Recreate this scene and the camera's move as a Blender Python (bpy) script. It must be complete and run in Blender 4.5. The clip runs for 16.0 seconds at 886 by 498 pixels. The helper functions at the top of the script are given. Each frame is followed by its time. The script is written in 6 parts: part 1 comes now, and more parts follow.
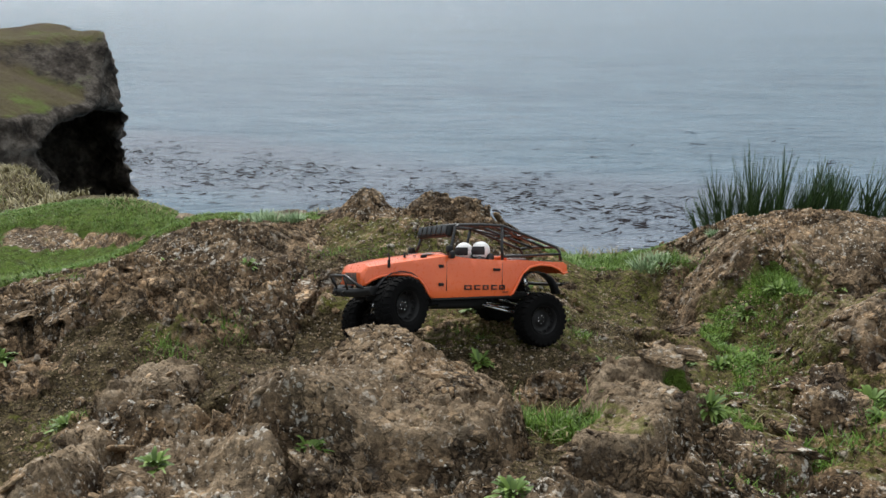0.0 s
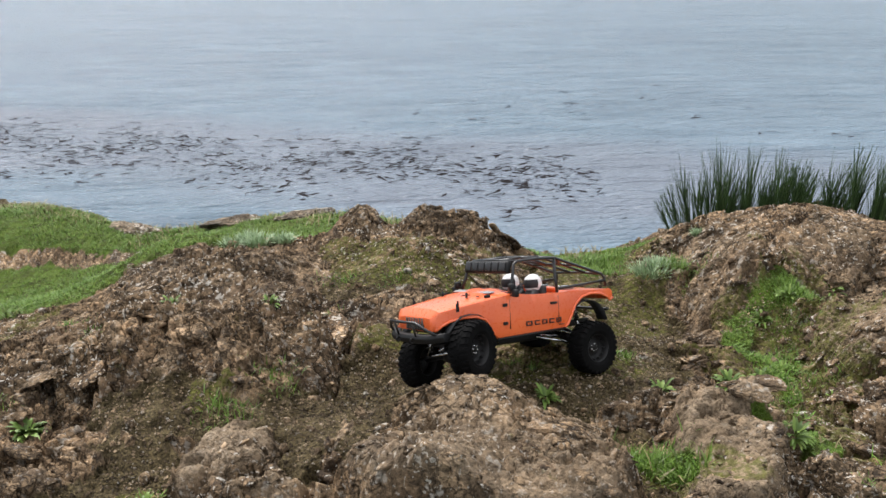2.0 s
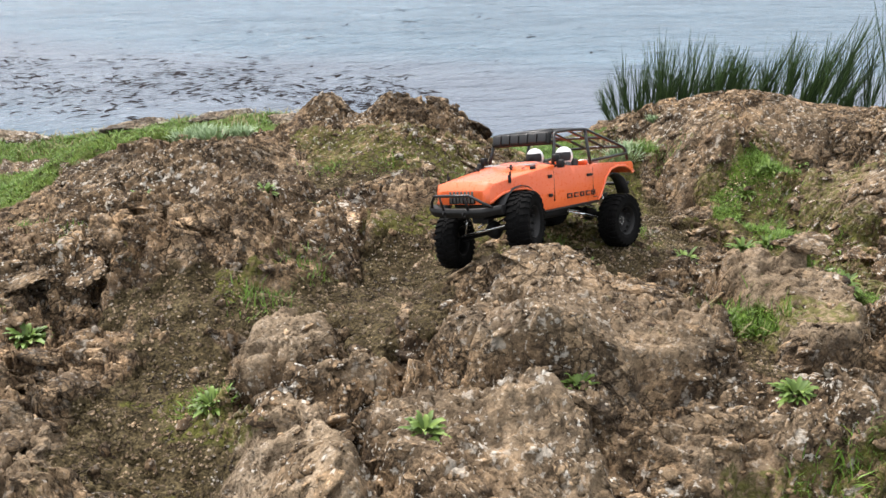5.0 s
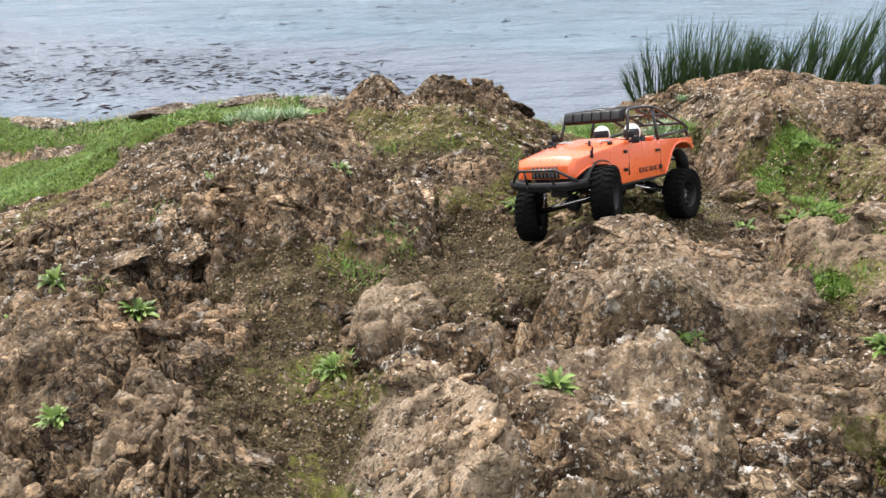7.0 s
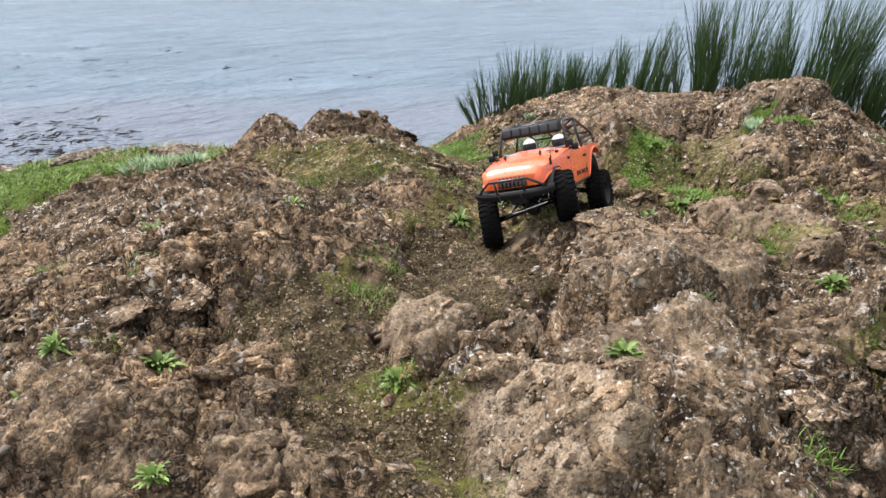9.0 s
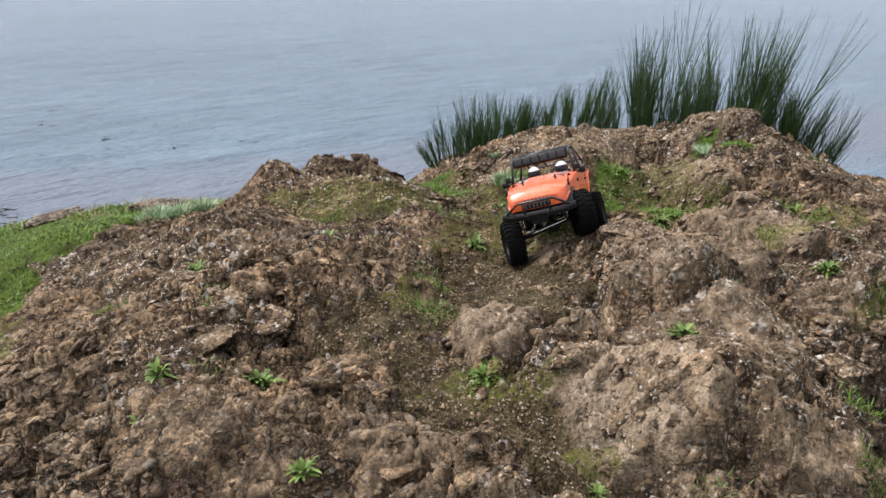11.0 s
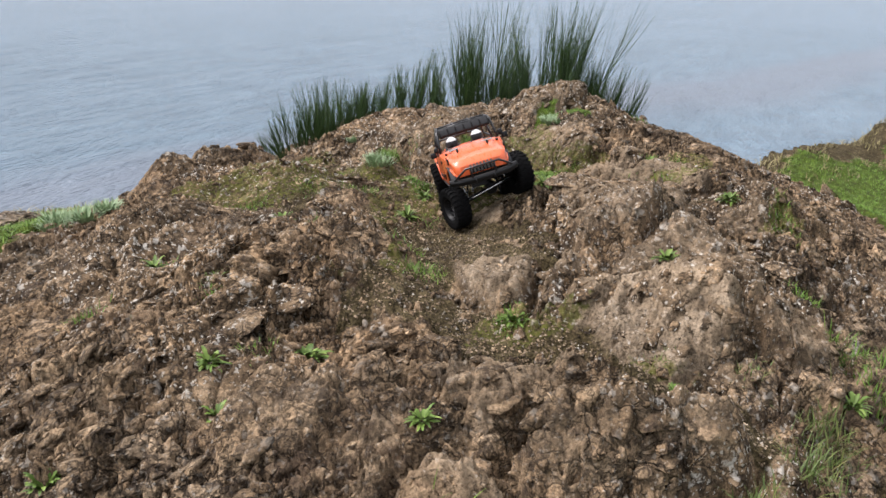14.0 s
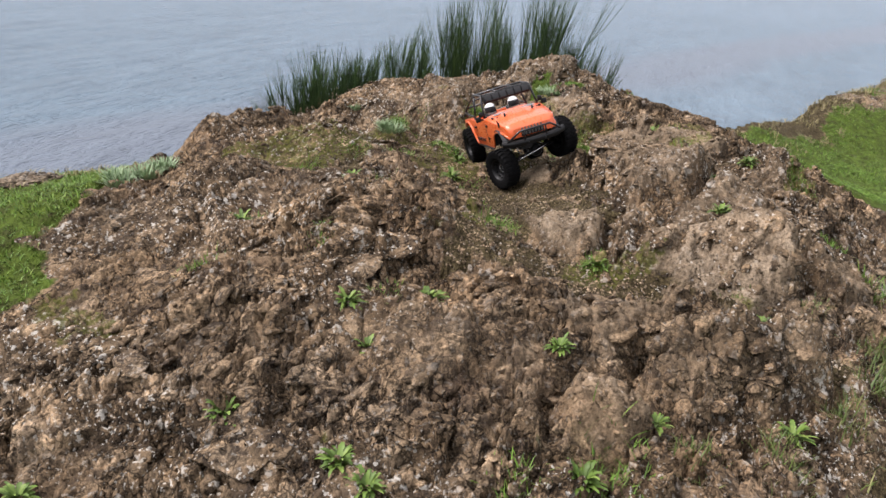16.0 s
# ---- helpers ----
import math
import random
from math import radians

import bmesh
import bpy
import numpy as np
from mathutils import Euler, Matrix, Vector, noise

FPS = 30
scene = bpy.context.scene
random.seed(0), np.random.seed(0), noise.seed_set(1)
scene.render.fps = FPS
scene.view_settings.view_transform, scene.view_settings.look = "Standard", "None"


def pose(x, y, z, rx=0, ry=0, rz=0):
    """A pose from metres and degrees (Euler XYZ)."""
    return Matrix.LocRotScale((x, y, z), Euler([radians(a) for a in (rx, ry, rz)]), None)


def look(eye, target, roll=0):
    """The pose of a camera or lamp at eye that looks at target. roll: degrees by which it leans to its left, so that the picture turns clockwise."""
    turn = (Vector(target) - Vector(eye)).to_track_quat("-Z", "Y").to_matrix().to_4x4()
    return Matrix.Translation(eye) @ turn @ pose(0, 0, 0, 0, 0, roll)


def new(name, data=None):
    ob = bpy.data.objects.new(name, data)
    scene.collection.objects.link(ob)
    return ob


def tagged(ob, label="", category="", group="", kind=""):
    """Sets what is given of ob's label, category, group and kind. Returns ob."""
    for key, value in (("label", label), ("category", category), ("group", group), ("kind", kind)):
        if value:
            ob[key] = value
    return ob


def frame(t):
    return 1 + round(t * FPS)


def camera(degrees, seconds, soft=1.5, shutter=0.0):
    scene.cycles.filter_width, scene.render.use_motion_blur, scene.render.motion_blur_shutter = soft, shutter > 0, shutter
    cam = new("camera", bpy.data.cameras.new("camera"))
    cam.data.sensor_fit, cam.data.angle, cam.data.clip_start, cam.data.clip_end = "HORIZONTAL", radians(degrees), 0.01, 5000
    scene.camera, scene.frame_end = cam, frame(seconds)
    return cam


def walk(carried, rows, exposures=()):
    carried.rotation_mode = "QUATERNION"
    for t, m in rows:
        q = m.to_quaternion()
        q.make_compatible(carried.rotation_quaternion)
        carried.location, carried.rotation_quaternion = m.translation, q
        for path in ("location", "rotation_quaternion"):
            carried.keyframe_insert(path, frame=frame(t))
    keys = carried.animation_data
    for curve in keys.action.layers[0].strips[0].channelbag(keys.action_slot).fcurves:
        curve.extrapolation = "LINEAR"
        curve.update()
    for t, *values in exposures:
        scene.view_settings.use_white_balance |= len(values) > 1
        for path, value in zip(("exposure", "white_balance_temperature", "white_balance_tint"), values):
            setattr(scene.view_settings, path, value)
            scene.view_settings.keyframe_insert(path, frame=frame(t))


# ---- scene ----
cam = camera(56.6, 16.0)
METRES, EYE, TILT, LEAN, TURN = 3.0, 0.65, -17.3, 0.0, 0.0
ROWS = [
    (0.0, 0.0, 0.0, 0.0, 0.0, 0.0, -0.0),
    (0.5, -0.0368, -0.0122, 0.0262, -1.5, -0.61, 1.47),
    (1.0, -0.0515, 0.0033, 0.0349, -4.6, -1.45, 1.35),
    (1.5, -0.0753, 0.0195, 0.0427, -5.15, -2.14, 0.53),
    (2.0, -0.1119, 0.0151, 0.051, -8.25, -2.67, 2.89),
    (2.5, -0.1432, 0.0006, 0.0547, -13.73, -2.75, 3.85),
    (3.0, -0.152, -0.0027, 0.0506, -12.85, -1.24, 2.5),
    (3.5, -0.1622, 0.0186, 0.0423, -14.2, -1.65, 3.16),
    (4.0, -0.191, 0.0499, 0.0324, -16.89, -3.88, 4.89),
    (4.5, -0.2143, 0.0685, 0.0255, -18.8, -7.82, 4.22),
    (7.0, -0.3024, 0.0686, 0.0264, -21.21, -9.78, 4.48),
    (7.5, -0.3436, 0.0694, 0.0224, -24.22, -8.78, 4.66),
    (8.0, -0.3885, 0.0961, 0.0266, -27.79, -8.66, 8.2),
    (8.5, -0.4225, 0.1108, 0.0323, -34.49, -9.71, 8.93),
    (11.0, -0.5692, 0.1517, 0.0329, -47.93, -6.67, 11.95),
    (11.5, -0.5898, 0.1648, 0.0334, -49.95, -6.93, 11.93),
    (12.0, -0.6168, 0.1718, 0.0279, -54.07, -7.78, 11.36),
    (12.5, -0.6423, 0.1982, 0.0356, -58.8, -8.5, 12.0),
    (13.0, -0.6562, 0.2414, 0.0425, -61.94, -8.96, 14.21),
    (13.5, -0.6748, 0.2668, 0.0491, -65.5, -9.91, 15.75),
    (14.0, -0.6884, 0.2851, 0.0541, -67.85, -11.45, 15.61),
    (14.5, -0.7125, 0.2947, 0.0489, -69.94, -12.05, 14.63),
    (15.0, -0.7486, 0.3176, 0.0587, -71.68, -14.03, 13.68),
    (15.5, -0.7629, 0.3451, 0.0694, -72.81, -14.1, 13.66),
    (16.0, -0.7721, 0.3863, 0.0764, -74.3, -14.5, 14.22),
]
walk(cam, [(t, pose(0, 0, EYE, TILT, LEAN, TURN) @ pose(METRES * x, METRES * y, METRES * z, 90 + pitch, roll, yaw)) for t, x, y, z, yaw, pitch, roll in ROWS],
     exposures=[(0.0, 0.28, 6540, 8), (0.5, 0.57, 6560, 10), (1.5, 0.66, 6620, 12), (3.5, 0.66, 6660, 13), (4.5, 0.90, 6740, 13), (7.0, 1.05, 6680, 14), (8.5, 1.03, 6600, 15), (11.0, 0.62, 6540, 16), (12.0, 0.60, 6540, 16), (13.5, 0.69, 6560, 16), (16.0, 0.60, 6640, 18)])

# ---- sky and light: a bright overcast day ----
SUN_EL, SUN_AZ = radians(50), radians(338)
world = bpy.data.worlds.new("overcast_sky")
scene.world = world
world.use_nodes = True
wn, wl = world.node_tree.nodes, world.node_tree.links
sky = wn.new("ShaderNodeTexSky")
sky.sky_type = "NISHITA"
sky.sun_disc = False
sky.sun_elevation, sky.sun_rotation = SUN_EL, SUN_AZ
sky.air_density, sky.dust_density, sky.ozone_density = 1.0, 4.0, 1.0
grey = wn.new("ShaderNodeHueSaturation")
grey.inputs["Saturation"].default_value = 0.42
wl.new(sky.outputs[0], grey.inputs["Color"])
# cloud cover: three times as bright overhead as at the horizon
along = wn.new("ShaderNodeSeparateXYZ")
wl.new(wn.new("ShaderNodeTexCoord").outputs["Generated"], along.inputs[0])
rise = wn.new("ShaderNodeMapRange")
wl.new(along.outputs[2], rise.inputs[0])
cloud = wn.new("ShaderNodeMix")
cloud.data_type = "RGBA"
wl.new(rise.outputs[0], cloud.inputs[0])
cloud.inputs[6].default_value, cloud.inputs[7].default_value = (3.6, 4.2, 4.75, 1), (11.2, 11.6, 12.0, 1)
veil = wn.new("ShaderNodeMix")
veil.data_type = "RGBA"
veil.inputs[0].default_value = 0.9
wl.new(grey.outputs[0], veil.inputs[6])
wl.new(cloud.outputs[2], veil.inputs[7])
wl.new(veil.outputs[2], wn["Background"].inputs[0])
wn["Background"].inputs[1].default_value = 0.10
sun = new("sun", bpy.data.lights.new("sun", "SUN"))
sun.data.energy, sun.data.angle, sun.data.color = 3.0, radians(24), (1.0, 0.985, 0.965)
sun.matrix_world = look((0, 0, 0), (-math.sin(SUN_AZ) * math.cos(SUN_EL), -math.cos(SUN_AZ) * math.cos(SUN_EL), -math.sin(SUN_EL)))


# ---- materials ----
def mat(name, rough=0.6, metal=0.0, spec=0.5):
    m = bpy.data.materials.new(name)
    m.use_nodes = True
    b = m.node_tree.nodes["Principled BSDF"]
    b.inputs["Roughness"].default_value, b.inputs["Metallic"].default_value = rough, metal
    b.inputs["Specular IOR Level"].default_value = spec
    return m, m.node_tree.nodes, m.node_tree.links, b


def noise_tex(n, l, vec, scale, detail=6, rough=0.6, kind="ShaderNodeTexNoise"):
    t = n.new(kind)
    t.inputs["Scale"].default_value = scale
    if kind == "ShaderNodeTexNoise":
        t.inputs["Detail"].default_value, t.inputs["Roughness"].default_value = detail, rough
    if vec is not None:
        l.new(vec, t.inputs["Vector"])
    return t


def ramp(n, l, src, stops):
    r = n.new("ShaderNodeValToRGB")
    e = r.color_ramp.elements
    while len(e) < len(stops):
        e.new(0.5)
    for el, (p, c) in zip(e, stops):
        el.position = p
        el.color = (*c, 1) if len(c) == 3 else c
    l.new(src, r.inputs[0])
    return r.outputs[0]


def mix(n, l, fac, a, b, blend="MIX"):
    x = n.new("ShaderNodeMix")
    x.data_type, x.blend_type = "RGBA", blend
    for sock, v in ((x.inputs[0], fac), (x.inputs[6], a), (x.inputs[7], b)):
        if isinstance(v, (int, float)):
            sock.default_value = v
        elif isinstance(v, tuple):
            sock.default_value = (*v, 1)
        else:
            l.new(v, sock)
    return x.outputs[2]


def calc(n, l, op, a, b=0.0, clamp=False):
    x = n.new("ShaderNodeMath")
    x.operation, x.use_clamp = op, clamp
    for sock, v in ((x.inputs[0], a), (x.inputs[1], b)):
        if isinstance(v, (int, float)):
            sock.default_value = v
        else:
            l.new(v, sock)
    return x.outputs[0]


def bump(n, l, b, height, strength, distance, normal=None):
    x = n.new("ShaderNodeBump")
    x.inputs["Strength"].default_value, x.inputs["Distance"].default_value = strength, distance
    l.new(height, x.inputs["Height"])
    if normal is not None:
        l.new(normal, x.inputs["Normal"])
    if b is not None:
        l.new(x.outputs[0], b.inputs["Normal"])
    return x.outputs[0]


def plain(name, color, rough=0.5, metal=0.0, grain=0.12, scale=60.0, spec=0.5, relief=0.0):
    """A surface of one colour with a fine grain and larger stains."""
    m, n, l, b = mat(name, rough, metal, spec)
    pos = n.new("ShaderNodeTexCoord").outputs["Object"]
    a = noise_tex(n, l, pos, scale, 5)
    c = noise_tex(n, l, pos, scale * 0.12, 3)
    lo, hi = tuple(v * (1 - grain) for v in color), tuple(min(1, v * (1 + grain)) for v in color)
    col = mix(n, l, 0.5, ramp(n, l, a.outputs[0], [(0.3, lo), (0.7, hi)]), ramp(n, l, c.outputs[0], [(0.3, lo), (0.7, hi)]))
    l.new(col, b.inputs["Base Color"])
    if relief:
        bump(n, l, b, a.outputs[0], 0.5, relief)
    return m


def rock_colour(n, l, pos, tone=None, crusty=0.0):
    """Brown-grey weathered rock with tan and grey faces, rust, white lichen and grain. Gives colour and height."""
    big = noise_tex(n, l, pos, 2.2, 4, 0.55)
    mid = noise_tex(n, l, pos, 13, 7, 0.62)
    fine = noise_tex(n, l, pos, 95, 6, 0.7)
    grain = noise_tex(n, l, pos, 330, 3, 0.6)
    base = ramp(n, l, mid.outputs[0], [(0.30, (0.098, 0.077, 0.055)), (0.45, (0.180, 0.142, 0.101)), (0.57, (0.268, 0.218, 0.160)), (0.71, (0.372, 0.312, 0.240))])
    shade = ramp(n, l, big.outputs[0], [(0.32, (0.84, 0.84, 0.85)), (0.5, (1.0, 0.97, 0.94)), (0.66, (1.10, 1.03, 0.97))])
    col = mix(n, l, 1.0, base, shade, "MULTIPLY")
    if tone is not None:
        col = mix(n, l, 1.0, col, tone, "MULTIPLY")
    col = mix(n, l, 1.0, col, ramp(n, l, fine.outputs[0], [(0.34, (0.26, 0.24, 0.22)), (0.45, (0.92, 0.92, 0.92)), (0.65, (1.36, 1.34, 1.31))]), "MULTIPLY")
    col = mix(n, l, 1.0, col, ramp(n, l, grain.outputs[0], [(0.34, (0.74, 0.73, 0.72)), (0.5, (1.0, 1.0, 1.0)), (0.66, (1.24, 1.23, 1.21))]), "MULTIPLY")
    # angular chips: bent coordinates, each chip with a shade of its own, dark grime and painted-in crevice shade in
    # some of the cracks
    bend = n.new("ShaderNodeVectorMath")
    bend.operation = "MULTIPLY_ADD"
    l.new(noise_tex(n, l, pos, 30, 3, 0.6).outputs["Color"], bend.inputs[0])
    bend.inputs[1].default_value = (0.06, 0.06, 0.06)
    l.new(pos, bend.inputs[2])
    relief = None
    for size, low, high, edge, some in ((17, 0.82, 1.16, 0.05, 0.50), (46, 0.68, 1.34, 0.15, 0.43), (120, 0.68, 1.36, 0.0, 0.5)):
        vor = noise_tex(n, l, bend.outputs[0], size, kind="ShaderNodeTexVoronoi")
        sepc = n.new("ShaderNodeSeparateColor")
        l.new(vor.outputs["Color"], sepc.inputs[0])
        col = mix(n, l, 1.0, col, ramp(n, l, sepc.outputs[0], [(0.0, (low, low, low)), (1.0, (high, high * 0.985, high * 0.965))]), "MULTIPLY")
        level = calc(n, l, "SUBTRACT", calc(n, l, "MULTIPLY", sepc.outputs[1], 0.9), vor.outputs["Distance"])
        if edge:
            rim = noise_tex(n, l, bend.outputs[0], size, kind="ShaderNodeTexVoronoi")
            rim.feature = "DISTANCE_TO_EDGE"
            crack = ramp(n, l, rim.outputs["Distance"], [(0.0, (1, 1, 1)), (edge, (0, 0, 0))])
            crack = calc(n, l, "MULTIPLY", crack, ramp(n, l, noise_tex(n, l, pos, size * 0.3, 3, 0.5).outputs[0], [(some, (0, 0, 0)), (some + 0.06, (1, 1, 1))]))
            # near-black colour carries both the grime and the shade of the crevices
            col = mix(n, l, calc(n, l, "MULTIPLY", crack, 0.85), col, (0.022, 0.017, 0.013))
            level = calc(n, l, "SUBTRACT", level, calc(n, l, "MULTIPLY", crack, 1.2))
        level = calc(n, l, "MULTIPLY", level, 6.0 / size)
        relief = level if relief is None else calc(n, l, "ADD", relief, level)
    rust = noise_tex(n, l, pos, 5.5, 4, 0.55)
    col = mix(n, l, ramp(n, l, rust.outputs[0], [(0.58, (0, 0, 0)), (0.72, (0.2, 0.2, 0.2))]), col, (0.24, 0.16, 0.11))
    # dark weathering stains
    stain = noise_tex(n, l, pos, 21, 5, 0.6)
    col = mix(n, l, ramp(n, l, stain.outputs[0], [(0.55, (0, 0, 0)), (0.65, (0.6, 0.6, 0.6))]), col, (0.040, 0.030, 0.024))
    # lichen: pale crusts and specks, thick in some areas and absent in others
    area = ramp(n, l, noise_tex(n, l, pos, 3.1, 3, 0.5).outputs[0], [(0.42, (0.15, 0.15, 0.15)), (0.58, (1, 1, 1))])
    crust = ramp(n, l, noise_tex(n, l, pos, 34, 4, 0.6).outputs[0], [(0.60 - crusty, (0, 0, 0)), (0.66 - crusty, (1, 1, 1))])
    specks = ramp(n, l, noise_tex(n, l, pos, 120, 2, 0.5).outputs[0], [(0.615, (0, 0, 0)), (0.66, (1, 1, 1))])
    lich = calc(n, l, "MULTIPLY", calc(n, l, "MAXIMUM", crust, specks), area)
    col = mix(n, l, calc(n, l, "MULTIPLY", lich, 0.75), col, (0.58, 0.55, 0.49))
    h = calc(n, l, "ADD", calc(n, l, "MULTIPLY", mid.outputs[0], 1.0), calc(n, l, "MULTIPLY", fine.outputs[0], 0.30))
    h = calc(n, l, "ADD", h, calc(n, l, "MULTIPLY", grain.outputs[0], 0.08))
    h = calc(n, l, "ADD", h, relief)
    return col, h


def rock_material(name):
    m, n, l, b = mat(name, 0.92, 0, 0.12)
    col, h = rock_colour(n, l, n.new("ShaderNodeTexCoord").outputs["Object"])
    l.new(col, b.inputs["Base Color"])
    bump(n, l, b, h, 1.0, 0.010)
    return m


def chip_material(name, dark=(0.54, 0.51, 0.48), light=(0.95, 0.89, 0.82), crusty=0.0):
    """The same rock, each piece a little lighter or darker than the next."""
    m, n, l, b = mat(name, 0.92, 0, 0.12)
    geo = n.new("ShaderNodeNewGeometry")
    pick = calc(n, l, "FRACT", calc(n, l, "ADD", geo.outputs["Random Per Island"], n.new("ShaderNodeObjectInfo").outputs["Random"]))
    col, h = rock_colour(n, l, geo.outputs["Position"], ramp(n, l, pick, [(0.0, dark), (1.0, light)]), crusty)
    l.new(col, b.inputs["Base Color"])
    bump(n, l, b, h, 1.0, 0.008)
    return m


def ground_material():
    """Rock, bare soil, moss and turf, chosen by what lies where on the sheet."""
    m, n, l, b = mat("outcrop_ground", 0.93, 0, 0.10)
    pos = n.new("ShaderNodeTexCoord").outputs["Object"]
    tn = n.new("ShaderNodeAttribute")
    tn.attribute_name = "tone"
    tv = calc(n, l, "ADD", tn.outputs["Fac"], 0.5)
    col, h = rock_colour(n, l, pos, ramp(n, l, tv, [(0.0, (0.44, 0.41, 0.385)), (0.5, (0.78, 0.73, 0.68)), (1.0, (1.14, 1.05, 0.95))]))
    # smooth weathered faces: paler, finer in grain, flecked
    cm = n.new("ShaderNodeAttribute")
    cm.attribute_name = "calm"
    face = ramp(n, l, noise_tex(n, l, pos, 16, 7, 0.62).outputs[0], [(0.32, (0.148, 0.114, 0.078)), (0.5, (0.268, 0.209, 0.146)), (0.68, (0.375, 0.303, 0.221))])
    face = mix(n, l, 1.0, face, ramp(n, l, noise_tex(n, l, pos, 4.0, 3, 0.5).outputs[0], [(0.35, (0.78, 0.77, 0.77)), (0.55, (1.0, 0.97, 0.94)), (0.7, (1.12, 0.98, 0.86))]), "MULTIPLY")
    face = mix(n, l, 1.0, face, ramp(n, l, noise_tex(n, l, pos, 150, 5, 0.7).outputs[0], [(0.36, (0.36, 0.34, 0.33)), (0.48, (0.97, 0.97, 0.97)), (0.66, (1.42, 1.4, 1.36))]), "MULTIPLY")
    fleck = calc(n, l, "MULTIPLY", ramp(n, l, noise_tex(n, l, pos, 75, 3, 0.6).outputs[0], [(0.62, (0, 0, 0)), (0.68, (1, 1, 1))]), ramp(n, l, noise_tex(n, l, pos, 5, 3, 0.5).outputs[0], [(0.45, (0, 0, 0)), (0.6, (0.8, 0.8, 0.8))]))
    face = mix(n, l, fleck, face, (0.52, 0.49, 0.44))
    col = mix(n, l, ramp(n, l, cm.outputs["Fac"], [(0.2, (0, 0, 0)), (0.85, (0.85, 0.85, 0.85))]), col, face)
    edge = noise_tex(n, l, pos, 9, 6, 0.65).outputs[0]
    edge2 = noise_tex(n, l, pos, 30, 5, 0.6).outputs[0]

    def mask(attr, k=1.3):
        a = n.new("ShaderNodeAttribute")
        a.attribute_name = attr
        s = calc(n, l, "ADD", a.outputs["Fac"], calc(n, l, "MULTIPLY", calc(n, l, "SUBTRACT", edge, 0.5), k))
        s = calc(n, l, "ADD", s, calc(n, l, "MULTIPLY", calc(n, l, "SUBTRACT", edge2, 0.5), 0.8))
        return ramp(n, l, s, [(0.40, (0, 0, 0)), (0.60, (1, 1, 1))])

    # soil with grit
    s1 = noise_tex(n, l, pos, 26, 8, 0.7).outputs[0]
    grit = noise_tex(n, l, pos, 190, 4, 0.6).outputs[0]
    soil = ramp(n, l, s1, [(0.30, (0.027, 0.020, 0.010)), (0.52, (0.062, 0.048, 0.025)), (0.72, (0.120, 0.096, 0.055))])
    soil = mix(n, l, 1.0, soil, ramp(n, l, grit, [(0.36, (0.30, 0.29, 0.28)), (0.5, (1, 1, 1)), (0.66, (1.9, 1.85, 1.75))]), "MULTIPLY")
    sm = mask("soil", 0.8)
    col = mix(n, l, sm, col, soil)
    # moss, olive and yellow-green
    mo = noise_tex(n, l, pos, 60, 6, 0.7).outputs[0]
    moss = ramp(n, l, mo, [(0.3, (0.030, 0.033, 0.008)), (0.5, (0.084, 0.088, 0.020)), (0.7, (0.165, 0.165, 0.038))])
    col = mix(n, l, calc(n, l, "MULTIPLY", calc(n, l, "MULTIPLY", mask("moss", 2.2), 0.8), ramp(n, l, noise_tex(n, l, pos, 85, 3, 0.6).outputs[0], [(0.40, (0.10, 0.10, 0.10)), (0.56, (1, 1, 1))])), col, moss)
    # turf underlay
    tu = noise_tex(n, l, pos, 24, 7, 0.7).outputs[0]
    turf = ramp(n, l, tu, [(0.3, (0.042, 0.040, 0.016)), (0.48, (0.056, 0.080, 0.015)), (0.7, (0.095, 0.145, 0.022))])
    col = mix(n, l, mask("turf", 0.9), col, turf)
    l.new(col, b.inputs["Base Color"])
    hh = calc(n, l, "ADD", h, calc(n, l, "MULTIPLY", grit, 0.3))
    bump(n, l, b, hh, 1.0, 0.010)
    return m


def leaf_material(name, dark, light, tip=None):
    m, n, l, b = mat(name, 0.55, 0, 0.35)
    pos = n.new("ShaderNodeTexCoord").outputs["Object"]
    t = noise_tex(n, l, pos, 9, 4, 0.6).outputs[0]
    isl = n.new("ShaderNodeNewGeometry").outputs["Random Per Island"]
    f = calc(n, l, "ADD", calc(n, l, "MULTIPLY", t, 0.55), calc(n, l, "MULTIPLY", isl, 0.45))
    stops = [(0.22, dark), (0.62, light)] + ([(0.82, tip)] if tip else [])
    l.new(ramp(n, l, f, stops), b.inputs["Base Color"])
    b.inputs["Subsurface Weight"].default_value = 0.0
    return m


ROCK = rock_material("weathered_rock")
CHIPS = chip_material("broken_rock")
GREYROCK = chip_material("grey_lichened_rock", (0.62, 0.66, 0.72), (0.78, 0.82, 0.88), 0.05)
GROUND = ground_material()
GRASS = leaf_material("grass_blades", (0.045, 0.095, 0.009), (0.105, 0.20, 0.018), (0.20, 0.26, 0.05))
DRY = leaf_material("dry_grass", (0.11, 0.095, 0.038), (0.23, 0.195, 0.085), (0.34, 0.29, 0.15))
WEED = leaf_material("weed_leaves", (0.045, 0.085, 0.014), (0.125, 0.20, 0.035), (0.22, 0.28, 0.07))
SILVER = leaf_material("silvery_leaves", (0.14, 0.22, 0.11), (0.27, 0.36, 0.20), (0.40, 0.47, 0.32))
BROOM = leaf_material("broom_stems", (0.014, 0.034, 0.010), (0.042, 0.085, 0.022), (0.095, 0.14, 0.04))
ROUGH_GRASS = leaf_material("rough_grass", (0.045, 0.078, 0.016), (0.105, 0.145, 0.032), (0.26, 0.22, 0.09))


# ---- lie of the land ----
SEA_Z = -15.0
MOUNDS, SOIL, MOSS, TURF, MASSES = [], [], [], [], []


